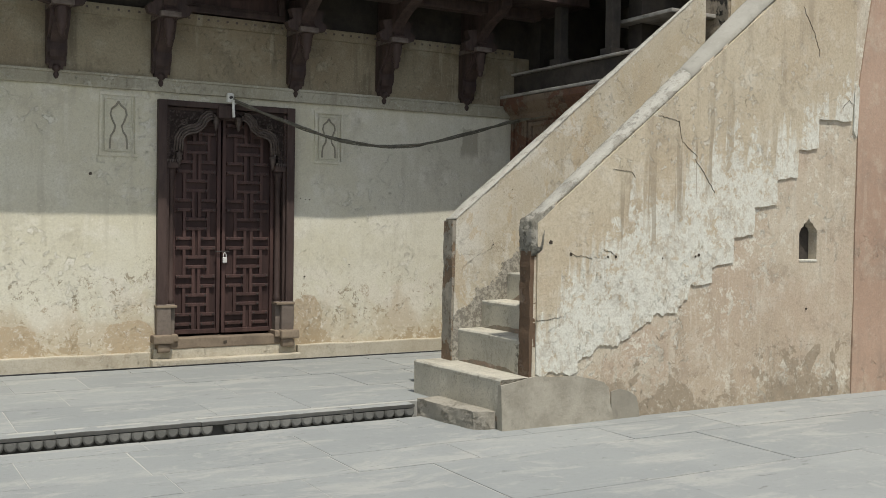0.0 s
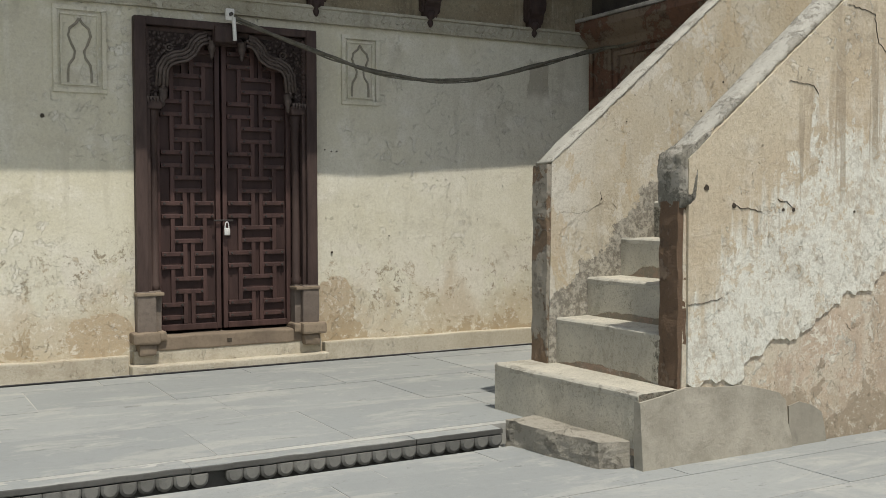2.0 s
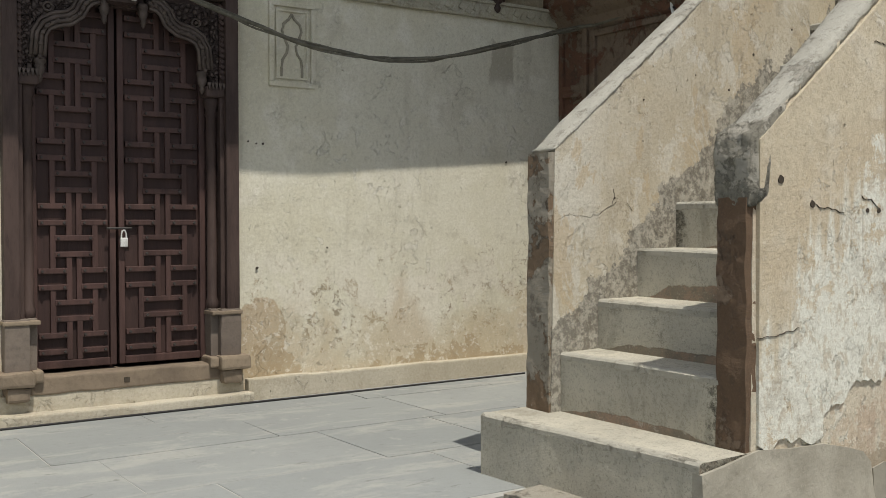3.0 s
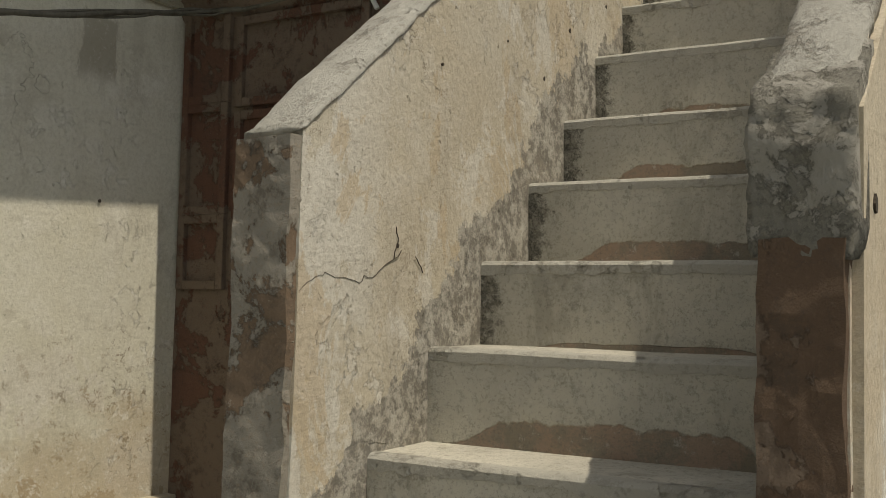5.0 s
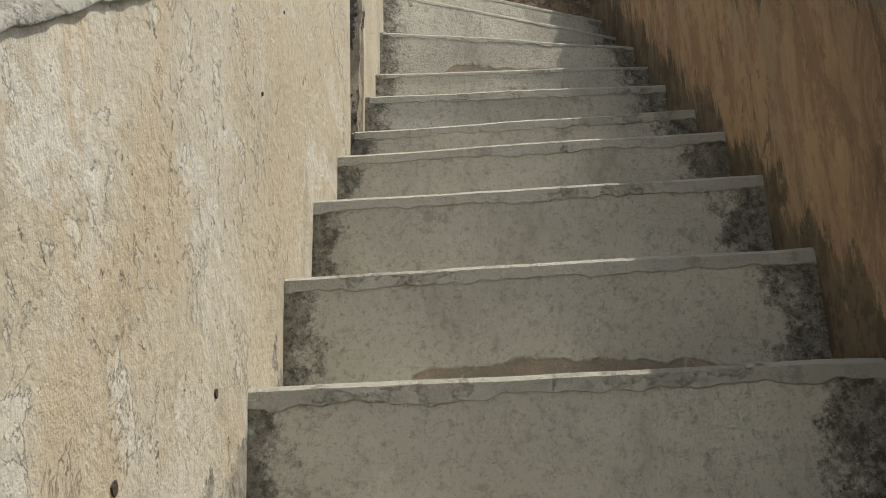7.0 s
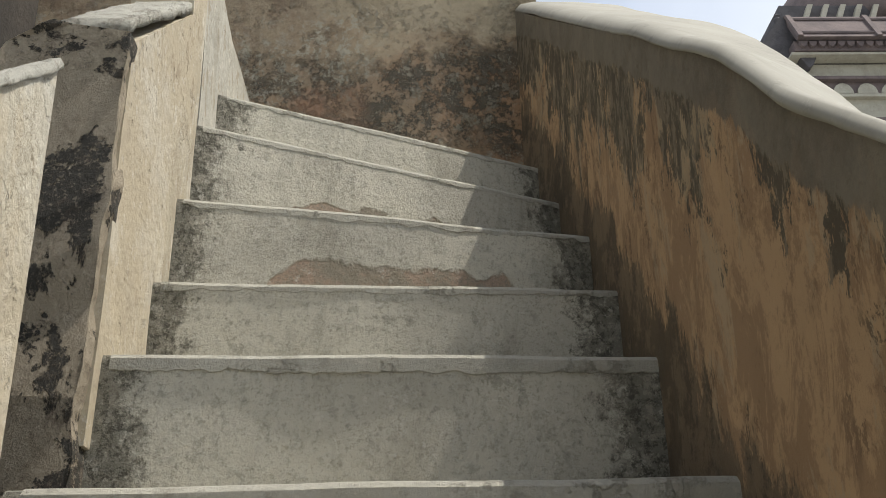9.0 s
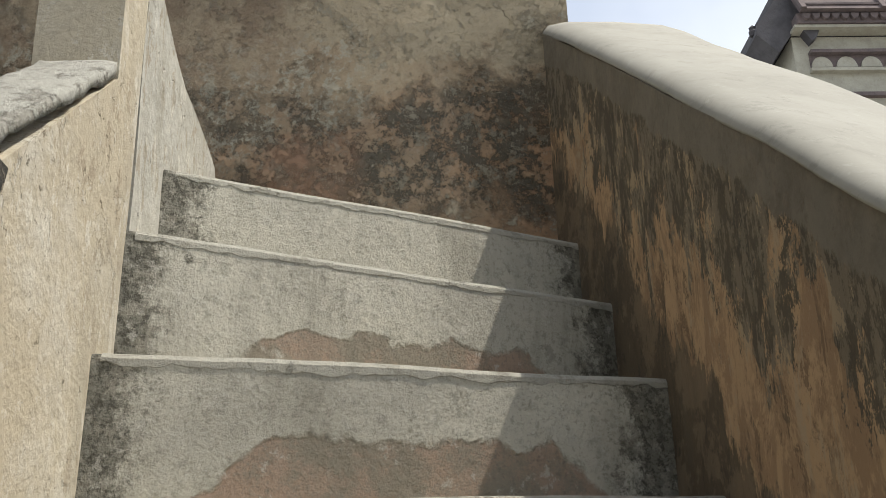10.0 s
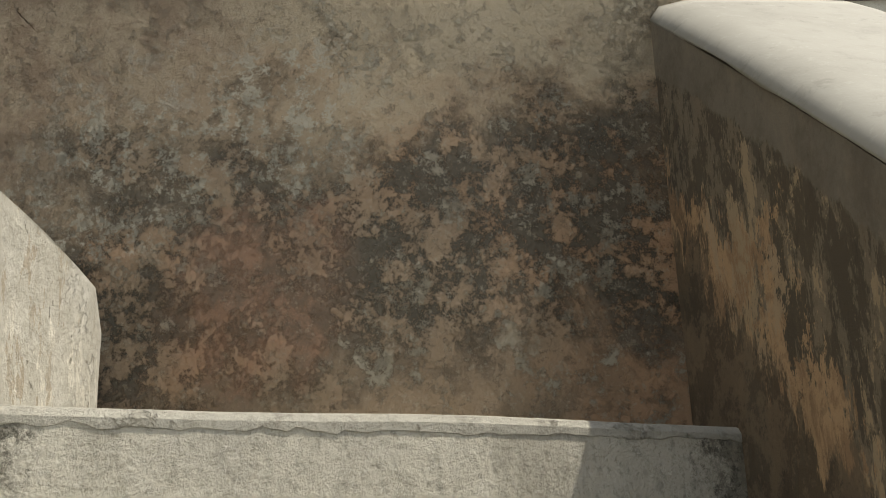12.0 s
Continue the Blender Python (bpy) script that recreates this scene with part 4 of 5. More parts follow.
# bare newel faces
part("newel_face", lump(prism([(R_OUT - 0.002, 0.33), (R_IN + 0.01, 0.33), (R_IN + 0.006, 1.18), (R_OUT + 0.002, 1.18)], 'x', 4.228, 4.275), 0.03, 0.006, 9, 3), M_NEWEL, stairs, "bare brown mortar face of the newel")
part("newel_cap", lump(prism([(4.235, 1.15), (4.222, 1.31), (4.232, 1.385), (4.28, 1.415), (4.42, 1.50), (4.36, 1.30), (4.30, 1.17)], 'y', R_OUT - 0.012, R_IN + 0.020), 0.013, 0.008, 24, 6), M_ROUGHCAP, stairs, "rough broken cement lump under the coping", True)
part("newel_face", lump(prism([(L_IN - 0.002, 0.33), (L_OUT + 0.012, 0.09), (L_OUT + 0.006, 1.375), (L_IN + 0.002, 1.375)], 'x', 4.172, 4.215), 0.03, 0.006, 9, 8), M_NEWELGREY, stairs, "grey and brown weathered face of the newel")

# the lowest step, a broken cement block, and the rough footing beside it
low = [(3.77, 7.40), (3.80, 7.14), (3.86, 6.78), (3.93, 6.74), (4.06, 6.73), (4.06, 7.42)]
part("step", lump(prism(low, 'z', -0.02, 0.122), 0.03, 0.010, 7, 2), M_FOOT, stairs, "broken lowest step of grey cement")
def cement_skirting(outline, out, material, label, seed):
    """A trowelled cement skirting that thins towards its top."""
    bm = bmesh.new()
    low, high = min(p[1] for p in outline), max(p[1] for p in outline)
    back, front = [bm.verts.new((x, R_OUT + 0.02, z)) for x, z in outline], [bm.verts.new((x, R_OUT - out * (1.25 - 0.75 * (z - low) / (high - low)), z)) for x, z in outline]
    bm.faces.new(back)
    bm.faces.new(front[::-1])
    for i in range(len(outline)):
        q = (i + 1) % len(outline)
        bm.faces.new((back[i], back[q], front[q], front[i]))
    bmesh.ops.triangulate(bm, faces=bm.faces[:])
    part("footing", cut_up(bm, 0.05, 0.005, 6, seed), material, stairs, label)


cement_skirting([(4.0, -0.02), (4.0, 0.30), (4.12, 0.318), (4.28, 0.345), (4.45, 0.332), (4.62, 0.328), (4.76, 0.30), (4.85, 0.275), (4.895, 0.23), (4.905, 0.12), (4.922, 0.06), (4.925, -0.02)], 0.034, M_SKIRT, "smooth grey cement skirting of the side wall", 5)
cement_skirting([(4.927, -0.02), (4.925, 0.20), (5.0, 0.215), (5.08, 0.19), (5.15, 0.15), (5.17, 0.06), (5.18, -0.02)], 0.024, M_FOOTDARK, "darker grey cement patch at the wall's foot", 8)

# upper block beside the stairs
part("parapet_wall", cut_up(prism([(6.965, 3.0), (6.965, 3.66), (7.31, 3.97), (7.31, 4.45), (7.415, 4.45), (7.425, 3.0)], 'y', L_IN + 0.012, 7.76), 0.10, 0.005, 3, 3), M_UPPERBLOCK, stairs, "cream plastered block beside the winders")
part("joint", lump(box(7.40, 7.47, L_IN + 0.03, 7.74, 3.0, 4.3), 0.03, 0.012, 12, 3), M_LICHEN, stairs, "dark open joint between the blocks")
part("parapet_wall", cut_up(prism([(7.45, 3.0), (7.45, 4.30), (7.75, 4.22), (8.06, 4.2), (8.1, 4.15), (8.11, 3.0)], 'y', L_IN + 0.018, 7.76), 0.10, 0.008, 3, 3), M_CHALK, stairs, "chalky grey plastered low wall")
part("newel_face", lump(prism([(L_IN + 0.016, 2.88), (L_IN + 0.016, 3.665), (7.75, 3.68), (7.82, 3.64), (7.88, 3.55), (7.92, 3.4), (7.92, 2.88)], 'x', 6.935, 6.985), 0.03, 0.012, 9, 4), M_LICHEN, stairs, "mortar face black with lichen")
part("shoulder", lump(prism([(7.75, 3.0), (7.75, 3.67), (7.82, 3.63), (7.88, 3.5), (7.91, 3.0)], 'x', 6.98, 7.3), 0.05, 0.012, 6, 4), M_BACK, stairs, "rough rounded shoulder of the block")
coping("coping", 6.945, 7.31, L_IN + 0.0145, 7.755, lambda x: 3.68 + 0.86 * (x - 6.94), "pale cement coping with broken edges", rise=0.008, seed=8, over=0.0, material=M_COPINGROUGH, ragged=1.3, blunt=False)
tagged(part("wall_back", cut_up(box(BACK_X, BACK_X + 0.4, 6.80, 11, 0, 6.2), 0.3, 0.015, 2, 8), M_BACK), "brown rendered wall dark with lichen", "wall", kind="structure")
tagged(part("wall_core", box(6.95, BACK_X, 7.85, 8.3, 0, 3.0), M_BACK), "rough masonry under the upper landing", "wall", kind="structure")
pink = [(7.455, -0.02), (7.455, 2.5), (7.62, 3.4), (8.1, 4.2), (10.0, 4.2), (10.0, -0.02)]
tagged(part("wall_pink", cut_up(prism(pink, 'y', R_OUT - 0.012, R_OUT + 0.01), 0.3, 0.006, 2, 8), M_PINK), "pink plastered bay wall", "wall", kind="structure")
tagged(part("wall_bay", box(BACK_X, 10.0, R_OUT + 0.01, R_IN, -0.02, 4.2), M_PINK), "pink plastered bay wall", "wall", kind="structure")

# ---- the door ----
door = thing("door_1", "closed dark red-brown double door with carved frame", "door", "structure")
OUT0, OUT1, DOOR_Z0, DOOR_Z1, MID = 2.585, 3.82, 0.22, 2.372, 3.175


def mirrored(x, side):
    return x if side < 0 else OUT0 + OUT1 - x


for side in (-1, 1):
    def span(a, b):
        return sorted((mirrored(a, side), mirrored(b, side)))
    jamb = part("jamb", box(*span(OUT0, 2.66), WALL_Y - 0.065, WALL_Y + 0.06, 0.45, DOOR_Z1, 0.006), M_WOOD, door)
    part("moulding", box(*span(2.66, 2.685), WALL_Y - 0.035, WALL_Y + 0.08, 0.45, DOOR_Z1 - 0.07, 0.005), M_WOOD, jamb)
    part("carved_strip", box(*span(2.687, 2.735), WALL_Y - 0.026, WALL_Y + 0.05, 1.86, 2.285, 0.005), M_CARVED, jamb, "strip of close foliage carving")
    for n in range(5):
        tooth = mirrored(2.668 + n * 0.021, side)
        part("leaf_tip", prism([(tooth - 0.0095, 1.868), (tooth + 0.0095, 1.868), (tooth, 1.828)], 'y', WALL_Y - 0.056, WALL_Y - 0.04), M_SCROLL, jamb)
    cx = mirrored(2.715, side)
    post = [(0.030, 0.45), (0.030, 0.62), (0.036, 0.63), (0.036, 0.66), (0.028, 0.68), (0.026, 1.2), (0.028, 1.68), (0.036, 1.70), (0.028, 1.725), (0.040, 1.75), (0.045, 1.79), (0.030, 1.80)]
    part("colonnette", turned(post, 12, (cx, WALL_Y + 0.02)), M_WOOD, door, smooth=True)
    part("capital", box(*span(2.66, 2.765), WALL_Y - 0.045, WALL_Y + 0.07, 1.79, 1.85, 0.012), M_WOOD, door)
    part("backing", box(*span(2.66, 2.745), WALL_Y + 0.06, WALL_Y + 0.12, 0.3, DOOR_Z1 - 0.05), M_WOOD, door)
    # stone pedestal below each jamb
    base = part("pedestal", cut_up(box(*span(2.58, 2.70), WALL_Y - 0.072, WALL_Y + 0.1, 0.355, 0.62, 0.008), 0.08, 0.004, 12), M_PEDESTAL, door, "worn carved stone pedestal")
    part("moulding", cut_up(box(*span(2.70, 2.745), WALL_Y - 0.03, WALL_Y + 0.1, 0.355, 0.62, 0.006), 0.06, 0.004, 12), M_PEDESTAL, base)
    part("moulding", cut_up(box(*span(2.545, 2.715), WALL_Y - 0.12, WALL_Y + 0.1, 0.285, 0.362, 0.016), 0.05, 0.007, 12), M_SILL, base)
    part("moulding", cut_up(box(*span(2.715, 2.765), WALL_Y - 0.085, WALL_Y + 0.1, 0.30, 0.36, 0.012), 0.05, 0.005, 12), M_SILL, base)
    part("moulding", cut_up(box(*span(2.585, 2.70), WALL_Y - 0.10, WALL_Y + 0.1, 0.205, 0.285, 0.016), 0.05, 0.009, 12), M_SILL, base)
    part("moulding", box(*span(2.574, 2.752), WALL_Y - 0.08, WALL_Y + 0.1, 0.59, 0.612, 0.006), M_SILL, base)
    # scrolled arch bracket
    curve = [(3.085, 2.25), (3.04, 2.238), (3.005, 2.205), (2.98, 2.155), (2.935, 2.122), (2.87, 2.108), (2.82, 2.082), (2.79, 2.03), (2.782, 1.92)]
    poly = [(mirrored(x, side), z) for x, z in [(2.68, 1.86), (2.68, 2.29), (3.10, 2.29)] + [(x - 0.01, z + 0.01) for x, z in curve]]
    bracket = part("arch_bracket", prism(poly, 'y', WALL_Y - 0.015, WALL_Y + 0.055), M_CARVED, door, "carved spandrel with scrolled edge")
    for off, r in ((-0.034, 0.010), (-0.012, 0.013), (0.012, 0.012), (0.034, 0.010)):
        pts = []
        for i, (x, z) in enumerate(curve):
            a, b = Vector(curve[max(i - 1, 0)]), Vector(curve[min(i + 1, len(curve) - 1)])
            d = (b - a).normalized()
            pts.append((mirrored(x - d.y * off - 0.02, side), WALL_Y - 0.03, z + d.x * off + 0.02))
        part("scroll", tube(pts, r, 7), M_SCROLL, bracket, smooth=True)
    for i in range(14):
        f = i / 13 * (len(curve) - 1)
        j = min(int(f), len(curve) - 2)
        x = curve[j][0] + (curve[j + 1][0] - curve[j][0]) * (f - j)
        z = curve[j][1] + (curve[j + 1][1] - curve[j][1]) * (f - j)
        cxx = mirrored(x - 0.012, side)
        part("bead", box(cxx - 0.010, cxx + 0.010, WALL_Y - 0.048, WALL_Y + 0.01, z + 0.004, z + 0.022, 0.004), M_SCROLL, bracket)
    for x, z in ((3.10, 2.25), (2.775, 1.92)):
        drop = [(0.030, z + 0.01), (0.034, z - 0.005), (0.024, z - 0.02), (0.030, z - 0.035), (0.022, z - 0.06), (0.012, z - 0.075), (0.016, z - 0.09), (0.006, z - 0.115)]
        part("pendant", turned(drop, 10, (mirrored(x, side), WALL_Y - 0.005)), M_SCROLL, bracket, smooth=True)
    rx = mirrored(2.815, side)
    ring = [(rx + math.cos(a) * 0.022, WALL_Y - 0.022, 2.19 + math.sin(a) * 0.022) for a in [i * math.pi / 6 for i in range(13)]]
    part("rosette", tube(ring, 0.007, 6), M_SCROLL, bracket, smooth=True)
    part("rosette", tube([(rx, WALL_Y + 0.01, 2.19), (rx, WALL_Y - 0.032, 2.19)], 0.008, 8), M_SCROLL, bracket)
    for i in range(12):
        z = 1.90 + i * 0.03
        xx = mirrored(2.672, side)
        part("bead", prism([(xx - 0.016, z), (xx, z + 0.013), (xx + 0.016, z), (xx, z - 0.013)], 'y', WALL_Y - 0.048, WALL_Y - 0.03), M_WOOD, jamb)

lintel = part("lintel", box(OUT0 + 0.075, OUT1 - 0.075, WALL_Y - 0.06, WALL_Y + 0.1, DOOR_Z1 - 0.05, DOOR_Z1, 0.006), M_WOOD, door)
for z0, z1, y in ((2.29, 2.32, -0.01), (2.262, 2.292, 0.01), (2.235, 2.262, 0.03)):
    part("moulding", box(2.66, 3.745, WALL_Y + y, WALL_Y + 0.1, z0, z1, 0.005), M_WOOD, lintel)
part("moulding", box(MID - 0.075, MID + 0.075, WALL_Y - 0.085, WALL_Y + 0.05, 2.24, 2.35, 0.012), M_WOOD, lintel)
for i in range(22):
    x = 2.70 + i * 0.046
    part("bead", prism([(x - 0.019, 2.25), (x, 2.262), (x + 0.019, 2.25), (x, 2.238)], 'y', WALL_Y + 0.018, WALL_Y + 0.04), M_WOOD, lintel)
part("sill", cut_up(box(2.70, 3.705, WALL_Y - 0.055, WALL_Y + 0.12, 0.232, 0.325, 0.01), 0.1, 0.006, 8), M_SILL, door, "worn stone threshold")
part("footing", cut_up(box(2.56, 3.845, WALL_Y - 0.048, WALL_Y + 0.12, 0.10, 0.236, 0.008), 0.1, 0.004, 8), M_TRIM, door, "plastered foot of the threshold")
part("drain", box(3.17, 3.20, WALL_Y - 0.06, WALL_Y - 0.04, 0.262, 0.288), M_CRACK, door, "small square hole in the threshold")

for leaf_no, (a, b) in enumerate(((2.735, MID - 0.008), (MID + 0.008, 3.665))):
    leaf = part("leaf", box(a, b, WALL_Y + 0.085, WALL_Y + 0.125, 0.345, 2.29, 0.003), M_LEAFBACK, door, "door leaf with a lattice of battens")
    w = b - a

    def batten(x0, x1, z0, z1, t=0.022):
        part("batten", box(x0, x1, WALL_Y + 0.085 - t - random.uniform(0, 0.004), WALL_Y + 0.09, z0, z1, 0.004), M_LEAF, leaf)
    stile = 0.032
    batten(a, a + stile, 0.345, 2.28, 0.026)
    batten(b - stile, b, 0.345, 2.28, 0.030)
    batten(a + stile, b - stile, 0.345, 0.385, 0.028)
    u0, uw = a + stile, w - 2 * stile
    period, t = 0.335, 0.029

    def across(f0, f1, z):
        batten(u0 + uw * f0, u0 + uw * f1, z - t / 2, z + t / 2)
        for fx in (f0 + 0.05, f1 - 0.05):
            cx = u0 + uw * fx
            part("stud", prism([(cx - 0.008, z), (cx, z + 0.008), (cx + 0.008, z), (cx, z - 0.008)], 'y', WALL_Y + 0.050, WALL_Y + 0.07), M_IRON, leaf)

    def upright(f, z0, z1):
        batten(u0 + uw * f - t / 2, u0 + uw * f + t / 2, max(z0, 0.385), min(z1, 2.26), 0.019)
    for n in range(6):
        z = 0.43 + n * period
        for dz, spans in ((0.0, ((0.02, 0.42), (0.6, 0.98))), (0.085, ((0.02, 0.42), (0.6, 0.98))), (0.17, ((0.24, 0.78),)), (0.255, ((0.24, 0.78),))):
            if z + dz < 2.24:
                for f0, f1 in spans:
                    across(f0, f1, z + dz)
        upright(0.44, z - 0.085, z + 0.17)
        upright(0.58, z - 0.085, z + 0.17)
        upright(0.22, z + 0.085, z + period)
        upright(0.80, z + 0.085, z + period)

part("backing", box(2.6, 3.8, WALL_Y + 0.2, WALL_Y + 0.3, -0.1, 2.4), M_LEAFBACK, door)
part("hasp", tube([(MID - 0.06, WALL_Y + 0.035, 1.07), (MID + 0.07, WALL_Y + 0.035, 1.07)], 0.006, 6), M_IRON, door, "iron sliding bolt")
lock = thing("padlock", "small steel padlock hanging on the door bolt", "padlock")
lx, lz = MID + 0.028, 1.0
part("body", box(lx - 0.02, lx + 0.02, WALL_Y + 0.02, WALL_Y + 0.042, lz - 0.03, lz + 0.02, 0.007), M_STEEL, lock)
arc = [(lx + math.cos(q) * 0.013, WALL_Y + 0.031, lz + 0.018 + max(0, math.sin(q)) * 0.03 + 0.012) for q in [i * math.pi / 8 for i in range(9)]]
part("shackle", tube([(arc[0][0], arc[0][1], lz + 0.01)] + arc + [(arc[-1][0], arc[-1][1], lz + 0.01)], 0.004, 6), M_STEEL, lock)

# ---- cable and its hook ----
hook = thing("cable_bracket", "small white cable bracket fixed above the door", "cable bracket")
part("plate", box(3.165, 3.225, WALL_Y - 0.115, WALL_Y - 0.075, 2.38, 2.46, 0.012), M_WHITE, hook)
part("bolt", tube([(3.195, WALL_Y - 0.10, 2.42), (3.195, WALL_Y - 0.14, 2.42)], 0.012, 8), M_IRON, hook)
part("conduit", tube([(3.215, WALL_Y - 0.12, 2.40), (3.222, WALL_Y - 0.12, 2.25)], 0.013, 8), M_WHITE, hook)
sag = [(3.22, 9.81, 2.40), (3.43, 9.77, 2.318), (3.77, 9.74, 2.21), (3.98, 9.72, 2.146), (4.19, 9.70, 2.095), (4.47, 9.69, 2.064), (4.71, 9.69, 2.06), (5.01, 9.68, 2.09), (5.39, 9.69, 2.185), (5.75, 9.71, 2.285), (6.0, 9.73, 2.36), (6.17, 9.70, 2.40), (6.203, 9.55, 2.41), (6.203, 9.0, 2.43), (6.203, 8.4, 2.46)]
cable = thing("cable", "sagging bundle of taped dark cables", "cable")
fine = []
for i in range(len(sag) - 1):
    for f in range(6):
        p = Vector(sag[i]).lerp(Vector(sag[i + 1]), f / 6)
        fine.append(p)
fine.append(Vector(sag[-1]))
for n, (dy, dz, r) in enumerate(((0, 0, 0.012), (-0.007, 0.008, 0.006), (0.006, -0.009, 0.006))):
    pts = [p + Vector((0, dy * math.cos(i * 0.7 + n), dz + 0.006 * math.sin(i * 0.5 + n * 2))) for i, p in enumerate(fine)]
    part("strand", tube(pts, r, 7), M_CABLE, cable, smooth=True)
pipe = thing("conduit", "short white conduit under the red cornice", "conduit")
part("tube", tube([(6.195, 8.862, 2.47), (6.195, 8.856, 2.40), (6.195, 8.84, 2.345), (6.2, 8.822, 2.31)], 0.011, 8), M_WHITE, pipe)
part("clip", box(6.19, 6.225, 8.835, 8.88, 2.39, 2.405, 0.003), M_IRON, pipe)
wire = thing("wire", "thin black wire running along the foot of the wall", "wire")
part("strand", tube([(x * 0.35 - 4, 9.775 + noise.noise((x * 0.3, 1, 1)) * 0.015, STEP_UP + 0.009) for x in range(29)], 0.007, 6), M_BLACK, wire)

# ---- plaster trim of the facade ----
bm = box(-9, 2.53, WALL_Y - 0.055, WALL_Y + 0.01, 0.02, 0.215, 0.01)
box(3.875, RED_X, WALL_Y - 0.055, WALL_Y + 0.01, 0.02, 0.215, 0.01, bm=bm)
box(2.53, 3.875, WALL_Y - 0.13, WALL_Y + 0.01, 0.02, 0.15, 0.01, bm=bm)
tagged(part("baseboard", cut_up(bm, 0.2, 0.008, 4), M_TRIM), "cream plaster skirting along the wall", "skirting", kind="structure")
band = tagged(part("trim", cut_up(box(-9, RED_X, WALL_Y - 0.03, WALL_Y + 0.01, 2.435, 2.545, 0.012), 0.3, 0.004, 4), M_TRIMGREY), "plaster band with a carved zigzag", "moulding", kind="structure")
part("fillet", box(-9, RED_X, WALL_Y - 0.045, WALL_Y, 2.53, 2.552, 0.006), M_TRIMGREY, band)
bm = bmesh.new()
for i in range(110):
    x = 0.1 + i * 0.056
    z = 2.475 if i % 2 else 2.497
    prism([(x - 0.026, z - 0.016), (x, z + 0.022), (x + 0.026, z - 0.016), (x, z - 0.026)], 'y', WALL_Y - 0.038, WALL_Y - 0.025, bm)
tagged(part("leaf_row", bm, M_TRIMGREY, band), kind="stuff")
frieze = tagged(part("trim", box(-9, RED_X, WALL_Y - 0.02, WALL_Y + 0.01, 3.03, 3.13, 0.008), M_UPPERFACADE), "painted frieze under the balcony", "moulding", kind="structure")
bm = bmesh.new()
for i in range(70):
    x = 0.3 + i * 0.085
    box(x - 0.009, x + 0.009, WALL_Y - 0.027, WALL_Y - 0.01, 3.08, 3.098, bm=bm)
tagged(part("dentil_row", bm, M_WOODPALE, frieze), kind="stuff")


def niche_panel(x0, x1, z0, z1):
    """A blind panel: two raised borders and a cusped jar-shaped outline."""
    panel = thing("wall_panel", "shallow plaster panel with a vase-shaped outline", "wall panel")
    for g, w, d in ((0.0, 0.028, 0.016), (0.045, 0.012, 0.010)):
        a, b, c, e = x0 + g, x1 - g, z0 + g, z1 - g
        bm = box(a, b, WALL_Y - d, WALL_Y + 0.01, e - w, e, 0.004)
        box(a, b, WALL_Y - d, WALL_Y + 0.01, c, c + w, 0.004, bm=bm)
        box(a, a + w, WALL_Y - d - 0.002, WALL_Y + 0.01, c + w, e - w, 0.004, bm=bm)
        box(b - w, b, WALL_Y - d - 0.002, WALL_Y + 0.01, c + w, e - w, 0.004, bm=bm)
        part("border", bm, M_FACADE, panel)
    m, w, h = (x0 + x1) / 2, (x1 - x0) / 2, z1 - z0
    half = [(0.0, 0.86), (0.12, 0.80), (0.36, 0.74), (0.42, 0.66), (0.30, 0.56), (0.17, 0.48), (0.22, 0.40), (0.40, 0.32), (0.44, 0.22), (0.44, 0.12)]
    for s in (-1, 1):
        part("outline", tube([(m + s * f * w, WALL_Y - 0.002, z0 + g * h) for f, g in half], 0.008, 6), M_GREYLINE, panel)


niche_panel(2.105, 2.425, 1.87, 2.405)
niche_panel(4.03, 4.325, 1.885, 2.375)


# ---- carved brackets under the balcony ----
def corbel():
    ob = thing("bracket", "dark carved timber bracket under the balcony", "bracket", group="brackets under the balcony")
    prof = [(0.0, 2.56), (-0.03, 2.54), (-0.05, 2.56), (-0.06, 2.62), (-0.09, 2.65), (-0.10, 2.70), (-0.09, 2.76), (-0.13, 2.80), (-0.20, 2.86), (-0.24, 2.93), (-0.26, 3.0), (-0.34, 3.02), (-0.34, 3.08), (-0.30, 3.12),
            (-0.36, 3.2), (-0.50, 3.28), (-0.66, 3.34), (-0.74, 3.40), (-0.74, 3.46), (0.0, 3.46)]
    part("body", prism([(y, z) for y, z in prof], 'x', -0.055, 0.055), M_WOOD, ob)
    for s in (-1, 1):
        part("scroll", prism([(y * 0.9 - 0.004, 2.6 + (z - 2.56) * 0.93) for y, z in prof if z < 3.15] + [(0.0, 3.12)], 'x', *sorted((s * 0.05, s * 0.078))), M_WOOD, ob)
    part("tip", turned([(0.004, 2.475), (0.016, 2.485), (0.024, 2.51), (0.014, 2.53), (0.034, 2.545), (0.038, 2.57), (0.028, 2.59)], 10, (0, -0.038)), M_WOOD, ob, smooth=True)
    part("pendant", turned([(0.006, 2.78), (0.022, 2.795), (0.028, 2.82), (0.024, 2.84), (0.036, 2.85), (0.040, 2.88), (0.034, 2.90), (0.046, 2.92), (0.05, 3.0), (0.04, 3.04)], 10, (0, -0.285)), M_WOOD, ob, smooth=True)
    for s in (-1, 1):
        part("bracket_arm", prism([(s * 0.05, 3.02), (s * 0.17, 3.05), (s * 0.19, 3.10), (s * 0.13, 3.14), (s * 0.16, 3.22), (s * 0.05, 3.24)], 'y', -0.30, -0.22), M_WOOD, ob)
    part("collar", box(-0.085, 0.085, -0.36, 0.0, 3.02, 3.065, 0.008), M_WOODPALE, ob, "dusty ledge of the bracket")
    ob.location = (1.76, WALL_Y, 0)
    return ob


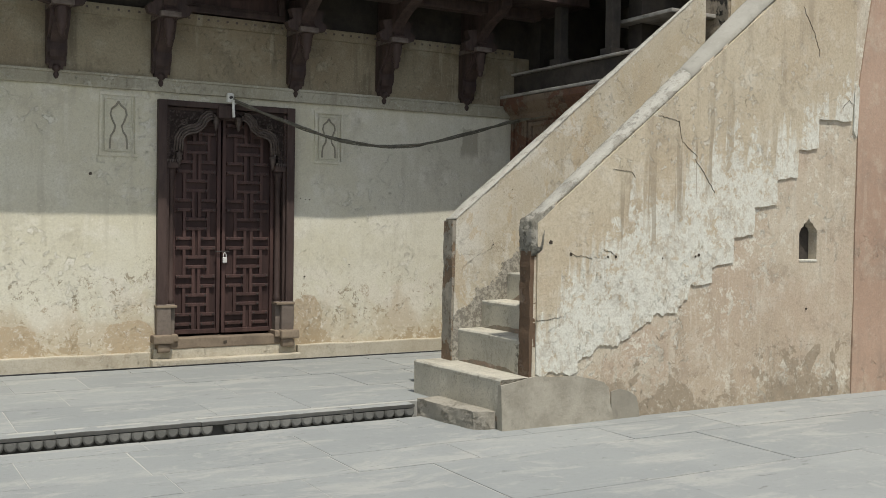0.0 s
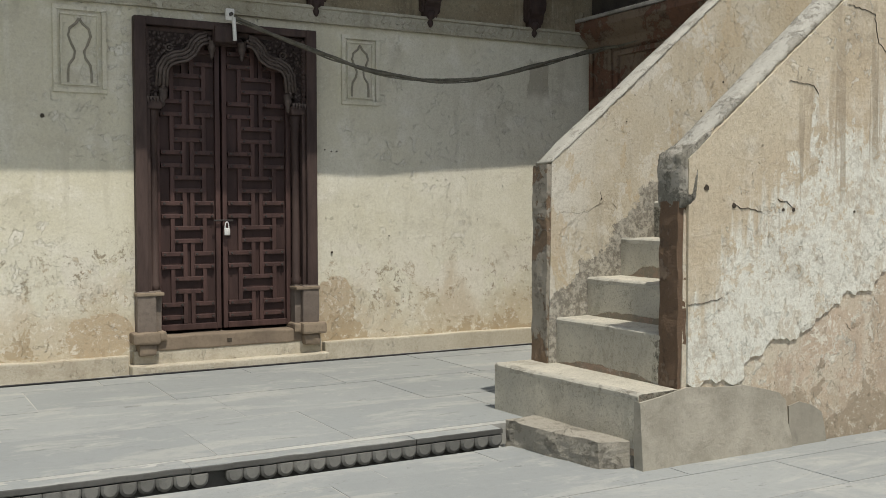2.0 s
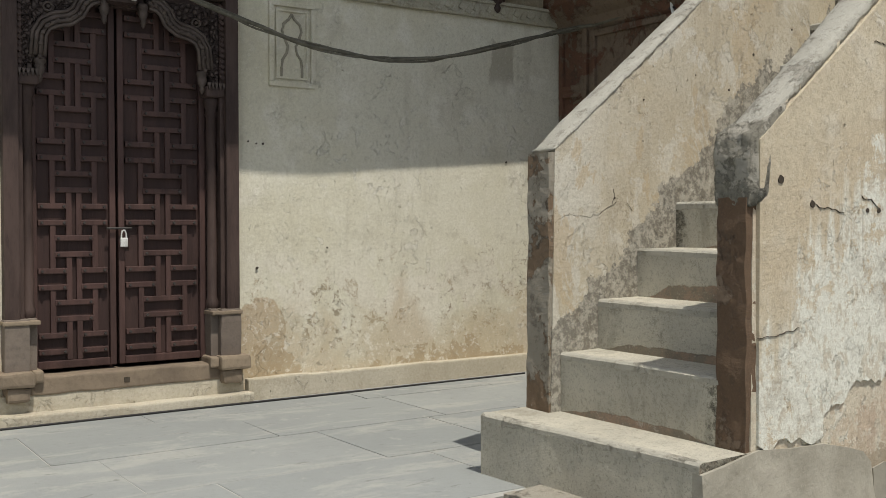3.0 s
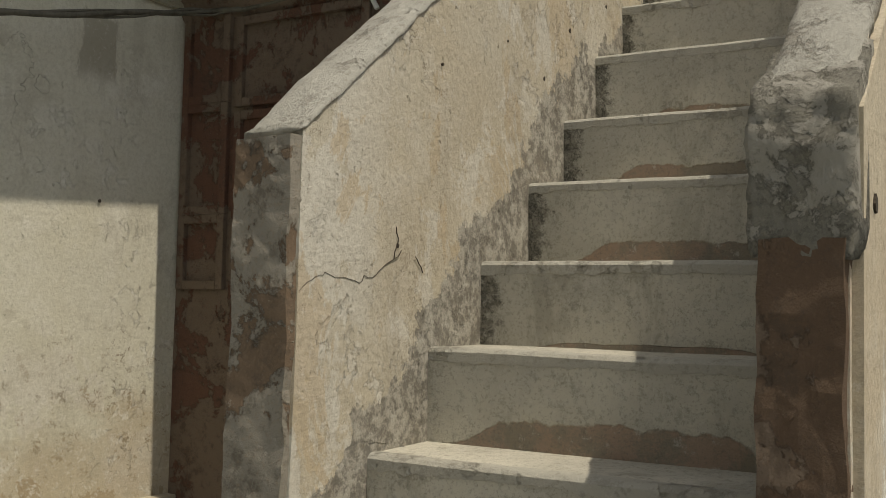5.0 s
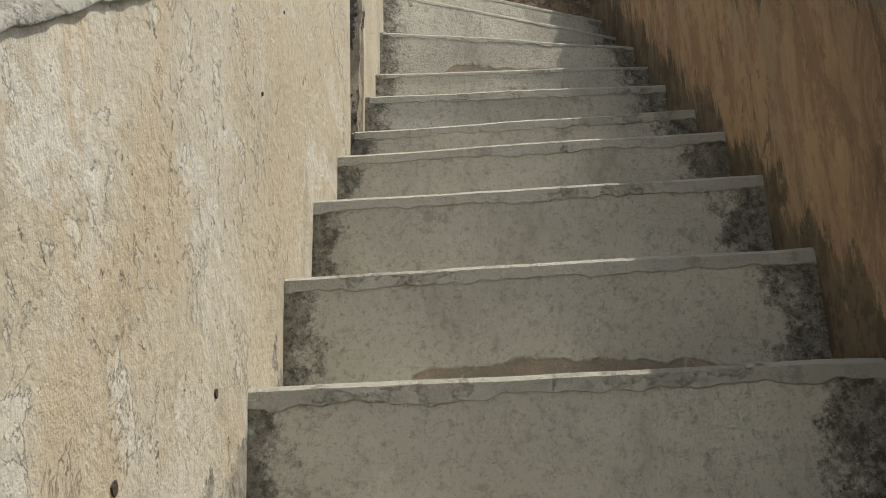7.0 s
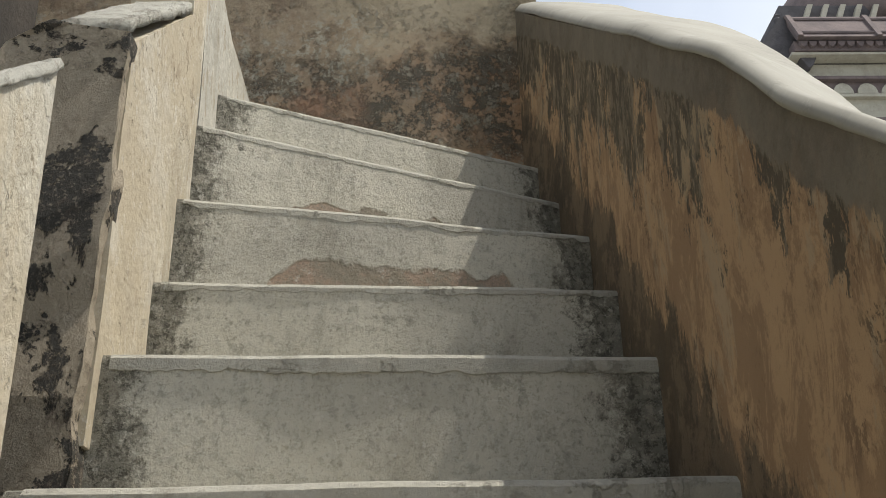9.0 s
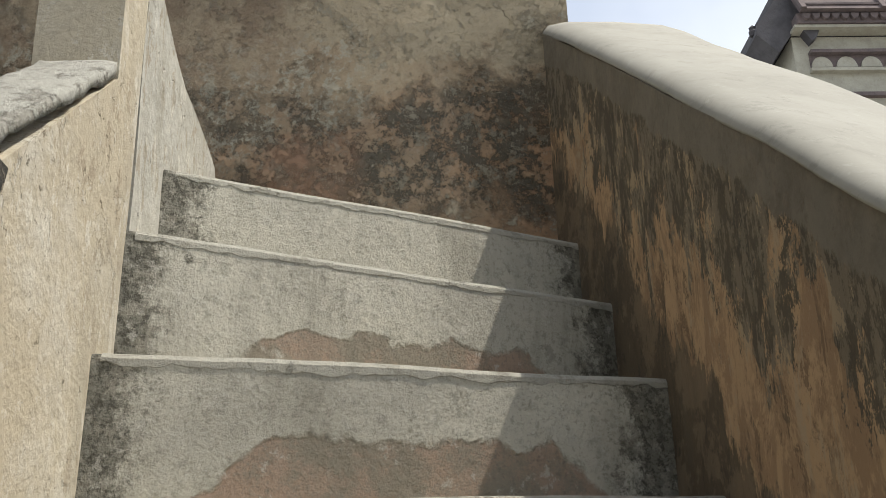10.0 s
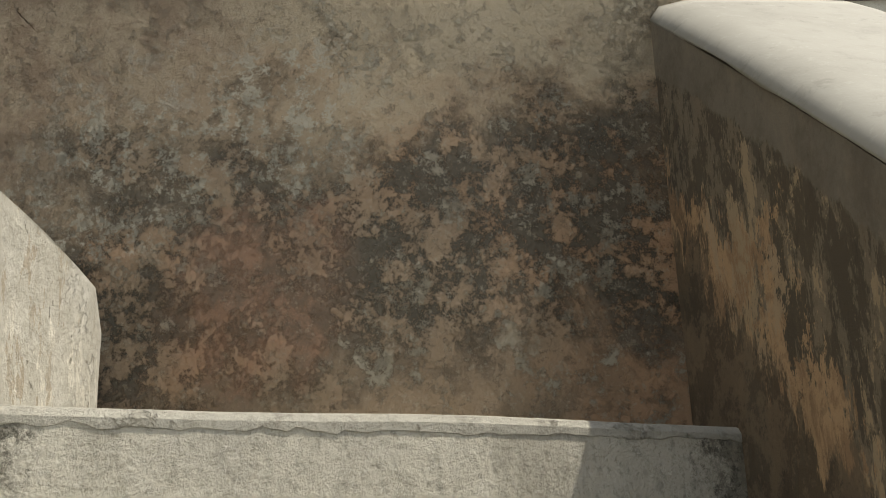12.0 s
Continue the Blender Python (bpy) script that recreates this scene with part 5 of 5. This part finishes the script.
first = corbel()
for x in (0.80, 2.605, 3.828, 4.728, 5.651):
    copy_thing(first, Matrix.Translation((x, WALL_Y, 0)))
tagged(part("ceiling", prism([(-9, WALL_Y + 0.03), (-9, WALL_Y - BALCONY), (4.3, WALL_Y - BALCONY), (RED_X + 0.3, WALL_Y - BALCONY + 0.075), (RED_X + 0.3, WALL_Y + 0.03)], 'z', 3.46, 3.62), M_WOOD), "dark timber balcony floor", "balcony", kind="structure")
tagged(part("beam", box(-9, RED_X, WALL_Y - 0.5, WALL_Y - 0.36, 3.36, 3.46, 0.01), M_WOOD), "dark timber beam under the balcony", "beam", kind="structure")
window = thing("window_1", "dark shuttered timber window under the balcony", "window", "structure")
for x0, x1, z0, z1, d in ((2.80, 3.72, 3.14, 3.19, 0.05), (2.80, 2.86, 3.19, 3.45, 0.05), (3.66, 3.72, 3.19, 3.45, 0.05), (2.86, 3.66, 3.19, 3.22, 0.03)):
    part("window_frame", box(x0, x1, WALL_Y - d, WALL_Y + 0.04, z0, z1, 0.006), M_WOOD, window)
part("shutter", box(2.86, 3.66, WALL_Y + 0.0, WALL_Y + 0.04, 3.22, 3.45), M_LEAF, window)

# ---- red wing with its gallery ----
wing = tagged(part("wall_wing", cut_up(box(RED_X, BACK_X, 8.3, WALL_Y + 0.2, 0, 2.5), 0.25, 0.006, 2, 6), M_RED), "red plastered wing wall with blind panels", "wall", kind="structure")


def blind(y0, y1, z0, z1):
    bm = bmesh.new()
    for a, b, c, d in ((y0 - 0.04, y0, z0 - 0.04, z1 + 0.04), (y1, y1 + 0.04, z0 - 0.04, z1 + 0.04), (y0, y1, z0 - 0.04, z0), (y0, y1, z1, z1 + 0.04)):
        box(RED_X - 0.025, RED_X + 0.01, a, b, c, d, 0.005, bm)
    part("panel_border", bm, M_RED, wing)


blind(9.66, 9.86, 2.03, 2.40)
blind(9.66, 9.86, 1.52, 1.95)
blind(9.66, 9.86, 1.18, 1.44)
blind(8.9, 9.54, 2.0, 2.33)
blind(8.9, 9.54, 1.2, 1.9)
rings = []
for i in range(13):
    y = 8.0 + (WALL_Y - 8.0) * i / 12
    rings.append([(RED_X - d, y, z + noise.noise((y * 3, z * 9, 1)) * 0.006) for d, z in ((0, 2.38), (0.02, 2.40), (0.05, 2.46), (0.10, 2.50), (0.145, 2.56), (0.145, 2.62), (-0.2, 2.62))])
part("cornice", loft(rings), M_RED, wing, "worn red cornice")
part("eaves_slab", box(RED_X - 0.15, RED_X + 0.3, 7.90, WALL_Y, 2.625, 2.655, 0.008), M_SOOT_EDGE, wing, "thin stone slab")
part("parapet", cut_up(box(RED_X + 0.02, RED_X + 0.14, 7.90, WALL_Y, 2.655, 2.87, 0.008), 0.2, 0.006, 4), M_DARKSTONE, wing, "dark gallery parapet")
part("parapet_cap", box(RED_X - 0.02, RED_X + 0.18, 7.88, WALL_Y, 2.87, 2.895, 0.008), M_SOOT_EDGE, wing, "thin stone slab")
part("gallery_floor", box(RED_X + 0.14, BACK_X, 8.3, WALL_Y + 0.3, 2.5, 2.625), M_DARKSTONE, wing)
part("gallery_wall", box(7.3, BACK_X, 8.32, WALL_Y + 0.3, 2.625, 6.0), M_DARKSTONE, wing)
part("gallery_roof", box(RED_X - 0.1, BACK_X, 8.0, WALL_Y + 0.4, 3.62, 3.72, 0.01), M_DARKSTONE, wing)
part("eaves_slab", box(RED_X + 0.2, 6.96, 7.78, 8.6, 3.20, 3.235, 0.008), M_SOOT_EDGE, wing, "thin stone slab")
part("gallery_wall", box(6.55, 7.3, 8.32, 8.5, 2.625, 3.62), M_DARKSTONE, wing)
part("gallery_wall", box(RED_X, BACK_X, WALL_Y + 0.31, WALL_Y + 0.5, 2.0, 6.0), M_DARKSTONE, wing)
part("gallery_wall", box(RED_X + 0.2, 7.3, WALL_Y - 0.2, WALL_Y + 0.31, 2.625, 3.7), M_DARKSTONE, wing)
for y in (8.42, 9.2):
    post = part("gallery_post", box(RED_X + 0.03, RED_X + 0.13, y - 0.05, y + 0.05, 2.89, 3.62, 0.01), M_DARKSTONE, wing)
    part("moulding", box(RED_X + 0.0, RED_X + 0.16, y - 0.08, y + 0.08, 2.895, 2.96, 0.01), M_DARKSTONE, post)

# ---- small arched lamp niche in the outer stair wall ----
lamp_niche = thing("lamp_niche", "small arched lamp niche, dark with soot", "niche")
nx, nw, nz = 6.905, 0.105, 1.44
half = [(0.0, 0.0), (-0.2, -0.03), (-0.5, -0.045), (-0.55, -0.065), (-0.8, -0.08), (-1.0, -0.12)]
for s in (-1, 1):
    part("spandrel", prism([(nx - s * nw, nz + 0.004)] + [(nx + s * f * nw, nz + g) for f, g in half], 'y', R_OUT - 0.004, R_OUT + 0.08), M_STAIRWALL, lamp_niche)
part("back", box(6.79, 7.02, R_OUT + 0.085, R_OUT + 0.1, 1.08, 1.46), M_DARKSTONE, lamp_niche, "sooty back of the niche")
part("sill", box(6.80, 7.01, R_OUT - 0.006, R_OUT + 0.09, 1.095, 1.112, 0.004), M_COAT, lamp_niche)

# ---- cracks, pits and bare patches in the plaster ----
def crack(parent, pts, y, out, r=0.0035, seed=0.0):
    """A ragged open crack on a wall that faces along y."""
    fine = []
    for (xa, za), (xb, zb) in zip(pts, pts[1:]):
        n = max(2, int(math.hypot(xb - xa, zb - za) / 0.012))
        for i in range(n):
            x, z = xa + (xb - xa) * i / n, za + (zb - za) * i / n
            fine.append((x + noise.noise((x * 40, z * 40, seed)) * 0.012, y, z + noise.noise((x * 40, z * 40, seed + 5)) * 0.012))
    bm = bmesh.new()
    rows = []
    for i, p in enumerate(fine):
        w = r * (0.3 + 1.1 * abs(noise.noise((i * 0.4, seed, 1)))) * min(1, i / 3 + 0.2, (len(fine) - 1 - i) / 3 + 0.2)
        rows.append([(p[0] - w, y + out, p[2] - w), (p[0], y - out, p[2]), (p[0] + w, y + out, p[2] + w)])
    part("crack", loft(rows, closed=False, bm=bm), M_CRACK, parent)


def pit(parent, x, z, y, r, seed=0.0):
    ring = [(x + math.cos(a) * r * (0.7 + 0.5 * abs(noise.noise((a * 2, seed, x)))), z + math.sin(a) * r * (0.7 + 0.5 * abs(noise.noise((a * 2, seed + 3, x))))) for a in [i * math.pi / 5 for i in range(10)]]
    part("pit", prism(ring, 'y', y - 0.002, y + 0.004), M_CRACK, parent)


OUTER = R_OUT - 0.018
for n, line in enumerate(([(5.31, 2.15), (5.5, 2.12), (5.53, 1.98), (5.7, 1.86)], [(5.66, 1.86), (5.75, 1.76), (5.88, 1.6)], [(4.9, 1.75), (5.07, 1.74), (5.11, 1.69)], [(4.27, 0.71), (4.33, 0.72), (4.49, 0.74)], [(5.1, 0.62), (5.13, 0.42), (5.21, 0.21), (5.18, 0.11)],
                          [(6.77, 3.09), (6.91, 2.89), (6.98, 2.7)], [(4.83, 1.19), (4.89, 1.18), (4.95, 1.14)], [(4.55, 1.16), (4.74, 1.13)], [(7.25, 2.33), (7.33, 2.4), (7.39, 2.36)], [(5.2, 0.66), (5.3, 0.6), (5.45, 0.63), (5.58, 0.7)])):
    crack(stairs, line, OUTER + (0.014 if n == 4 or n == 9 else 0), 0.002, 0.0019, n * 3.1)
for x, z, r in ((4.55, 1.16, 0.014), (4.94, 1.14, 0.012), (4.87, 1.14, 0.010), (5.72, 1.15, 0.013), (5.69, 1.14, 0.009), (5.37, 1.13, 0.007), (4.38, 1.24, 0.016)):
    pit(stairs, x, z, OUTER, r)
pit(stairs, 6.9, 0.72, R_OUT - 0.006, 0.012)
for n, line in enumerate(([(4.205, 1.10), (4.26, 1.13), (4.4, 1.12), (4.52, 1.17), (4.55, 1.2)], [(4.52, 1.17), (4.53, 1.21), (4.52, 1.25)], [(4.59, 1.18), (4.64, 1.14)], [(4.34, 0.82), (4.52, 0.79)])):
    crack(stairs, line, L_IN - 0.0035, -0.0012, 0.0006, 40 + n * 2.7)
for x, z, r in ((5.97, 2.72, 0.004), (5.85, 2.5, 0.004), (4.70, 1.62, 0.004), (4.53, 1.2, 0.006), (5.24, 1.70, 0.007), (5.02, 1.75, 0.004), (5.69, 2.02, 0.006), (5.41, 1.875, 0.007)):
    pit(stairs, x, z, L_IN - 0.001, r)
spots = thing("plaster_damage", "small dark pits in the cream plaster wall", "plaster damage")
for x, z, r in ((2.04, 1.72, 0.017), (3.95, 0.84, 0.010), (3.90, 1.56, 0.006), (3.99, 1.55, 0.008), (3.95, 1.55, 0.006), (5.75, 1.50, 0.008), (4.4, 0.95, 0.006)):
    pit(spots, x, z, WALL_Y - 0.008, r)

# ---- far tower beyond the parapet ----
tower = thing("tower", "distant palace pavilion with dark sloping eaves", "tower")
TX = 30.0
part("wall", box(TX, TX + 8, -14, -3.5, 10.0, 19.16), M_TOWERPALE, tower)
part("side_eave", prism([(-2.50, 19.2), (-2.56, 19.5), (-3.5, 20.8), (-3.66, 20.75), (-3.68, 19.5), (-3.5, 19.2), (-3.06, 18.62)], 'x', TX - 0.1, TX + 2.4), M_TOWERSHADE, tower, "outward-leaning stone eave, shade in its colour")
slope = loft([[(TX - 0.75, -3.62, 19.6), (TX - 0.75, -14, 19.6), (TX - 0.1, -14, 20.75), (TX - 0.1, -3.62, 20.75)], [(TX - 0.55, -3.62, 19.6), (TX - 0.55, -14, 19.6), (TX + 0.1, -14, 20.75), (TX + 0.1, -3.62, 20.75)]])
eave = part("eave", slope, M_TOWER, tower, "sloping stone eave in panels")
for y in (-3.66, -5.9, -8.1, -10.3):
    part("rib", loft([[(TX - 0.84, y - d, 19.6), (TX - 0.84, y + d, 19.6), (TX - 0.19, y + d, 20.75), (TX - 0.19, y - d, 20.75)] for d in (0.07,)] + [[(TX - 0.74, y - 0.09, 19.6), (TX - 0.74, y + 0.09, 19.6), (TX - 0.09, y + 0.09, 20.75), (TX - 0.09, y - 0.09, 20.75)]]), M_TOWER, eave)
for f in (0.16, 0.82):
    part("rail", box(TX - 0.80 + 0.65 * f, TX - 0.66 + 0.65 * f, -14, -3.7, 19.58 + 1.15 * f, 19.64 + 1.15 * f), M_TOWER, eave)
part("band", box(TX - 0.5, TX, -14, -3.55, 19.30, 19.62), M_TOWER, tower)
for i in range(36):
    y = -3.78 - i * 0.27
    pts = [(y + math.cos(q) * 0.11, 19.54 + math.sin(q) * 0.17) for q in [math.pi + math.pi * j / 8 for j in range(9)]]
    part("lobe", prism(pts, 'x', TX - 0.62, TX - 0.49), M_TOWER, tower)
part("string_course", box(TX - 0.45, TX, -14, -3.46, 19.2, 19.28), M_TOWERPALE, tower)
part("string_course", box(TX - 0.22, TX, -14, -3.9, 18.54, 18.64), M_TOWER, tower)
part("arch_band", box(TX - 0.03, TX, -14, -3.9, 18.10, 18.54), M_TOWER, tower)
for i in range(14):
    y = -4.2 - i * 0.69
    pts = [(y + math.cos(q) * 0.29, 18.14 + math.sin(q) * 0.33) for q in [math.pi * j / 10 for j in range(11)]]
    part("blind_arch", prism(pts, 'x', TX - 0.10, TX), M_TOWERPALE, tower)
part("string_course", box(TX - 0.18, TX, -14, -3.85, 17.98, 18.08), M_TOWERPALE, tower)
part("string_course", box(TX - 0.15, TX, -14, -3.7, 17.2, 17.32), M_TOWER, tower)
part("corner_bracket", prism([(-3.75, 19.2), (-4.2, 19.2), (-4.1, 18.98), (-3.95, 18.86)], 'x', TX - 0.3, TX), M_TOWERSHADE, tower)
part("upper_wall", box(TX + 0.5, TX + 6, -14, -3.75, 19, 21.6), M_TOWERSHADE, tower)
for i in range(20):
    y = -4.3 - i * 0.5
    part("baluster", prism([(y, 20.9), (y - 0.16, 20.9), (y - 0.40, 21.5), (y - 0.24, 21.5)], 'x', TX + 0.3, TX + 0.52), M_TOWERPALE, tower)
for y, z in ((-3.5, 20.72), (-2.54, 19.35)):
    part("finial", turned([(0.10, z), (0.13, z + 0.12), (0.08, z + 0.2), (0.11, z + 0.26), (0.03, z + 0.34)], 8, (TX + 0.2, y)), M_TOWERSHADE, tower)
dome = [(2.6, 21.2), (2.75, 21.8), (2.7, 22.6), (2.3, 23.5), (1.6, 24.3), (0.8, 24.9), (0.2, 25.5), (0.05, 26.5)]
part("dome", turned(dome, 24, (TX + 3.0, -7.3)), M_TOWER, tower, "ribbed stone dome", smooth=True)
part("lower_tier", box(TX - 1.0, TX + 8, -14, -0.2, 0, 11.6), M_TOWERPALE, tower)
part("lower_eave", loft([[(TX - 2.2, 0.7, 11.9), (TX - 2.2, -14, 11.9), (TX - 0.8, -14, 13.0), (TX - 0.8, -0.2, 13.0)], [(TX - 2.2, 0.7, 11.7), (TX - 2.2, -14, 11.7), (TX - 0.8, -14, 12.7), (TX - 0.8, -0.2, 12.7)]]), M_TOWER, tower, "dark sloping stone eave")
part("lower_wall", box(TX - 0.8, TX + 8, -14, -3.0, 11.6, 15), M_TOWER, tower)

# ---- scalloped kerb stones ----
kerb_rng = random.Random(5)
x = -1.6
kerb = thing("kerb", "row of grey kerb stones carved with lotus petals", "kerb", "structure")
while x < 3.72:
    length = min(kerb_rng.choice((0.86, 0.62, 1.05)), 3.74 - x)
    dy, dz = kerb_rng.uniform(-0.01, 0.012), kerb_rng.uniform(-0.006, 0.004)
    stone_ob = part("kerb_stone", cut_up(box(x + 0.003, x + length - 0.003, KERB_Y + 0.012 + dy, KERB_Y + 0.14, STEP_UP - 0.028 + dz, STEP_UP + dz, 0.004), 0.12, 0.004, 9, x), M_SLAB, kerb)
    part("lip", cut_up(box(x + 0.002, x + length - 0.002, KERB_Y + dy, KERB_Y + 0.011 + dy, STEP_UP - 0.024 + dz, STEP_UP - 0.001 + dz, 0.003), 0.05, 0.003, 14, x), M_KERB, stone_ob)
    part("backing", box(x + 0.002, x + length - 0.002, KERB_Y + 0.035 + dy, KERB_Y + 0.14, -0.05, STEP_UP - 0.028 + dz), M_KERB, stone_ob)
    n = max(1, round(length / 0.073))
    for i in range(n):
        px, r = x + length * (i + 0.5) / n, length / n * 0.49
        if kerb_rng.random() < 0.03:
            continue
        drop = STEP_UP - 0.03 + dz
        pts = [(px - r, drop)] + [(px + r * math.cos(q), drop - 0.022 + 0.036 * math.sin(q)) for q in [math.pi + math.pi * j / 8 for j in range(9)]] + [(px + r, drop)]
        inner = [(px + (a - px) * 0.72, drop + (b - drop) * 0.76) for a, b in pts]
        bm = loft([[(a, KERB_Y + 0.03 + dy, b) for a, b in pts], [(a, KERB_Y + 0.004 + dy, b) for a, b in pts], [(a, KERB_Y - 0.006 + dy, b) for a, b in inner]])
        part("petal", bm, M_PETAL, stone_ob)
    x += length

# ---- paving slabs ----
slab_rng = random.Random(9)


def pave(parent, x0, x1, y0, y1, z, depths, material, wide=1.25):
    y = y0
    while y < y1 - 0.05:
        d = min(slab_rng.choice(depths), y1 - y)
        if y1 - y - d < 0.2:
            d = y1 - y
        x = x0 - slab_rng.uniform(0, 0.8)
        while x < x1:
            w = slab_rng.uniform(0.5, wide)
            g = slab_rng.uniform(0.002, 0.005)
            h = slab_rng.uniform(-0.0004, 0.003)
            a, b, c, e = x + g, min(x + w, x1) - g, y + g, y + d - g
            if b - a > 0.1:
                sk = slab_rng.uniform(-0.006, 0.006)
                part("slab", prism([(a, c), (a + (b - a) * 0.5, c + slab_rng.uniform(-0.004, 0.004)), (b, c), (b + sk, e), (a + sk, e)], 'z', z - 0.03, z + h + 0.0022), material, parent)
            x += w
        y += d


pave(floor, -3.0, 9.0, -1.2, KERB_Y - 0.01, 0.0, (0.42, 0.6, 0.85, 1.0), M_SLAB, 1.6)
pave(platform, -3.0, 6.2, KERB_Y + 0.145, WALL_Y - 0.06, STEP_UP, (0.5, 0.66, 0.72), M_SLAB)
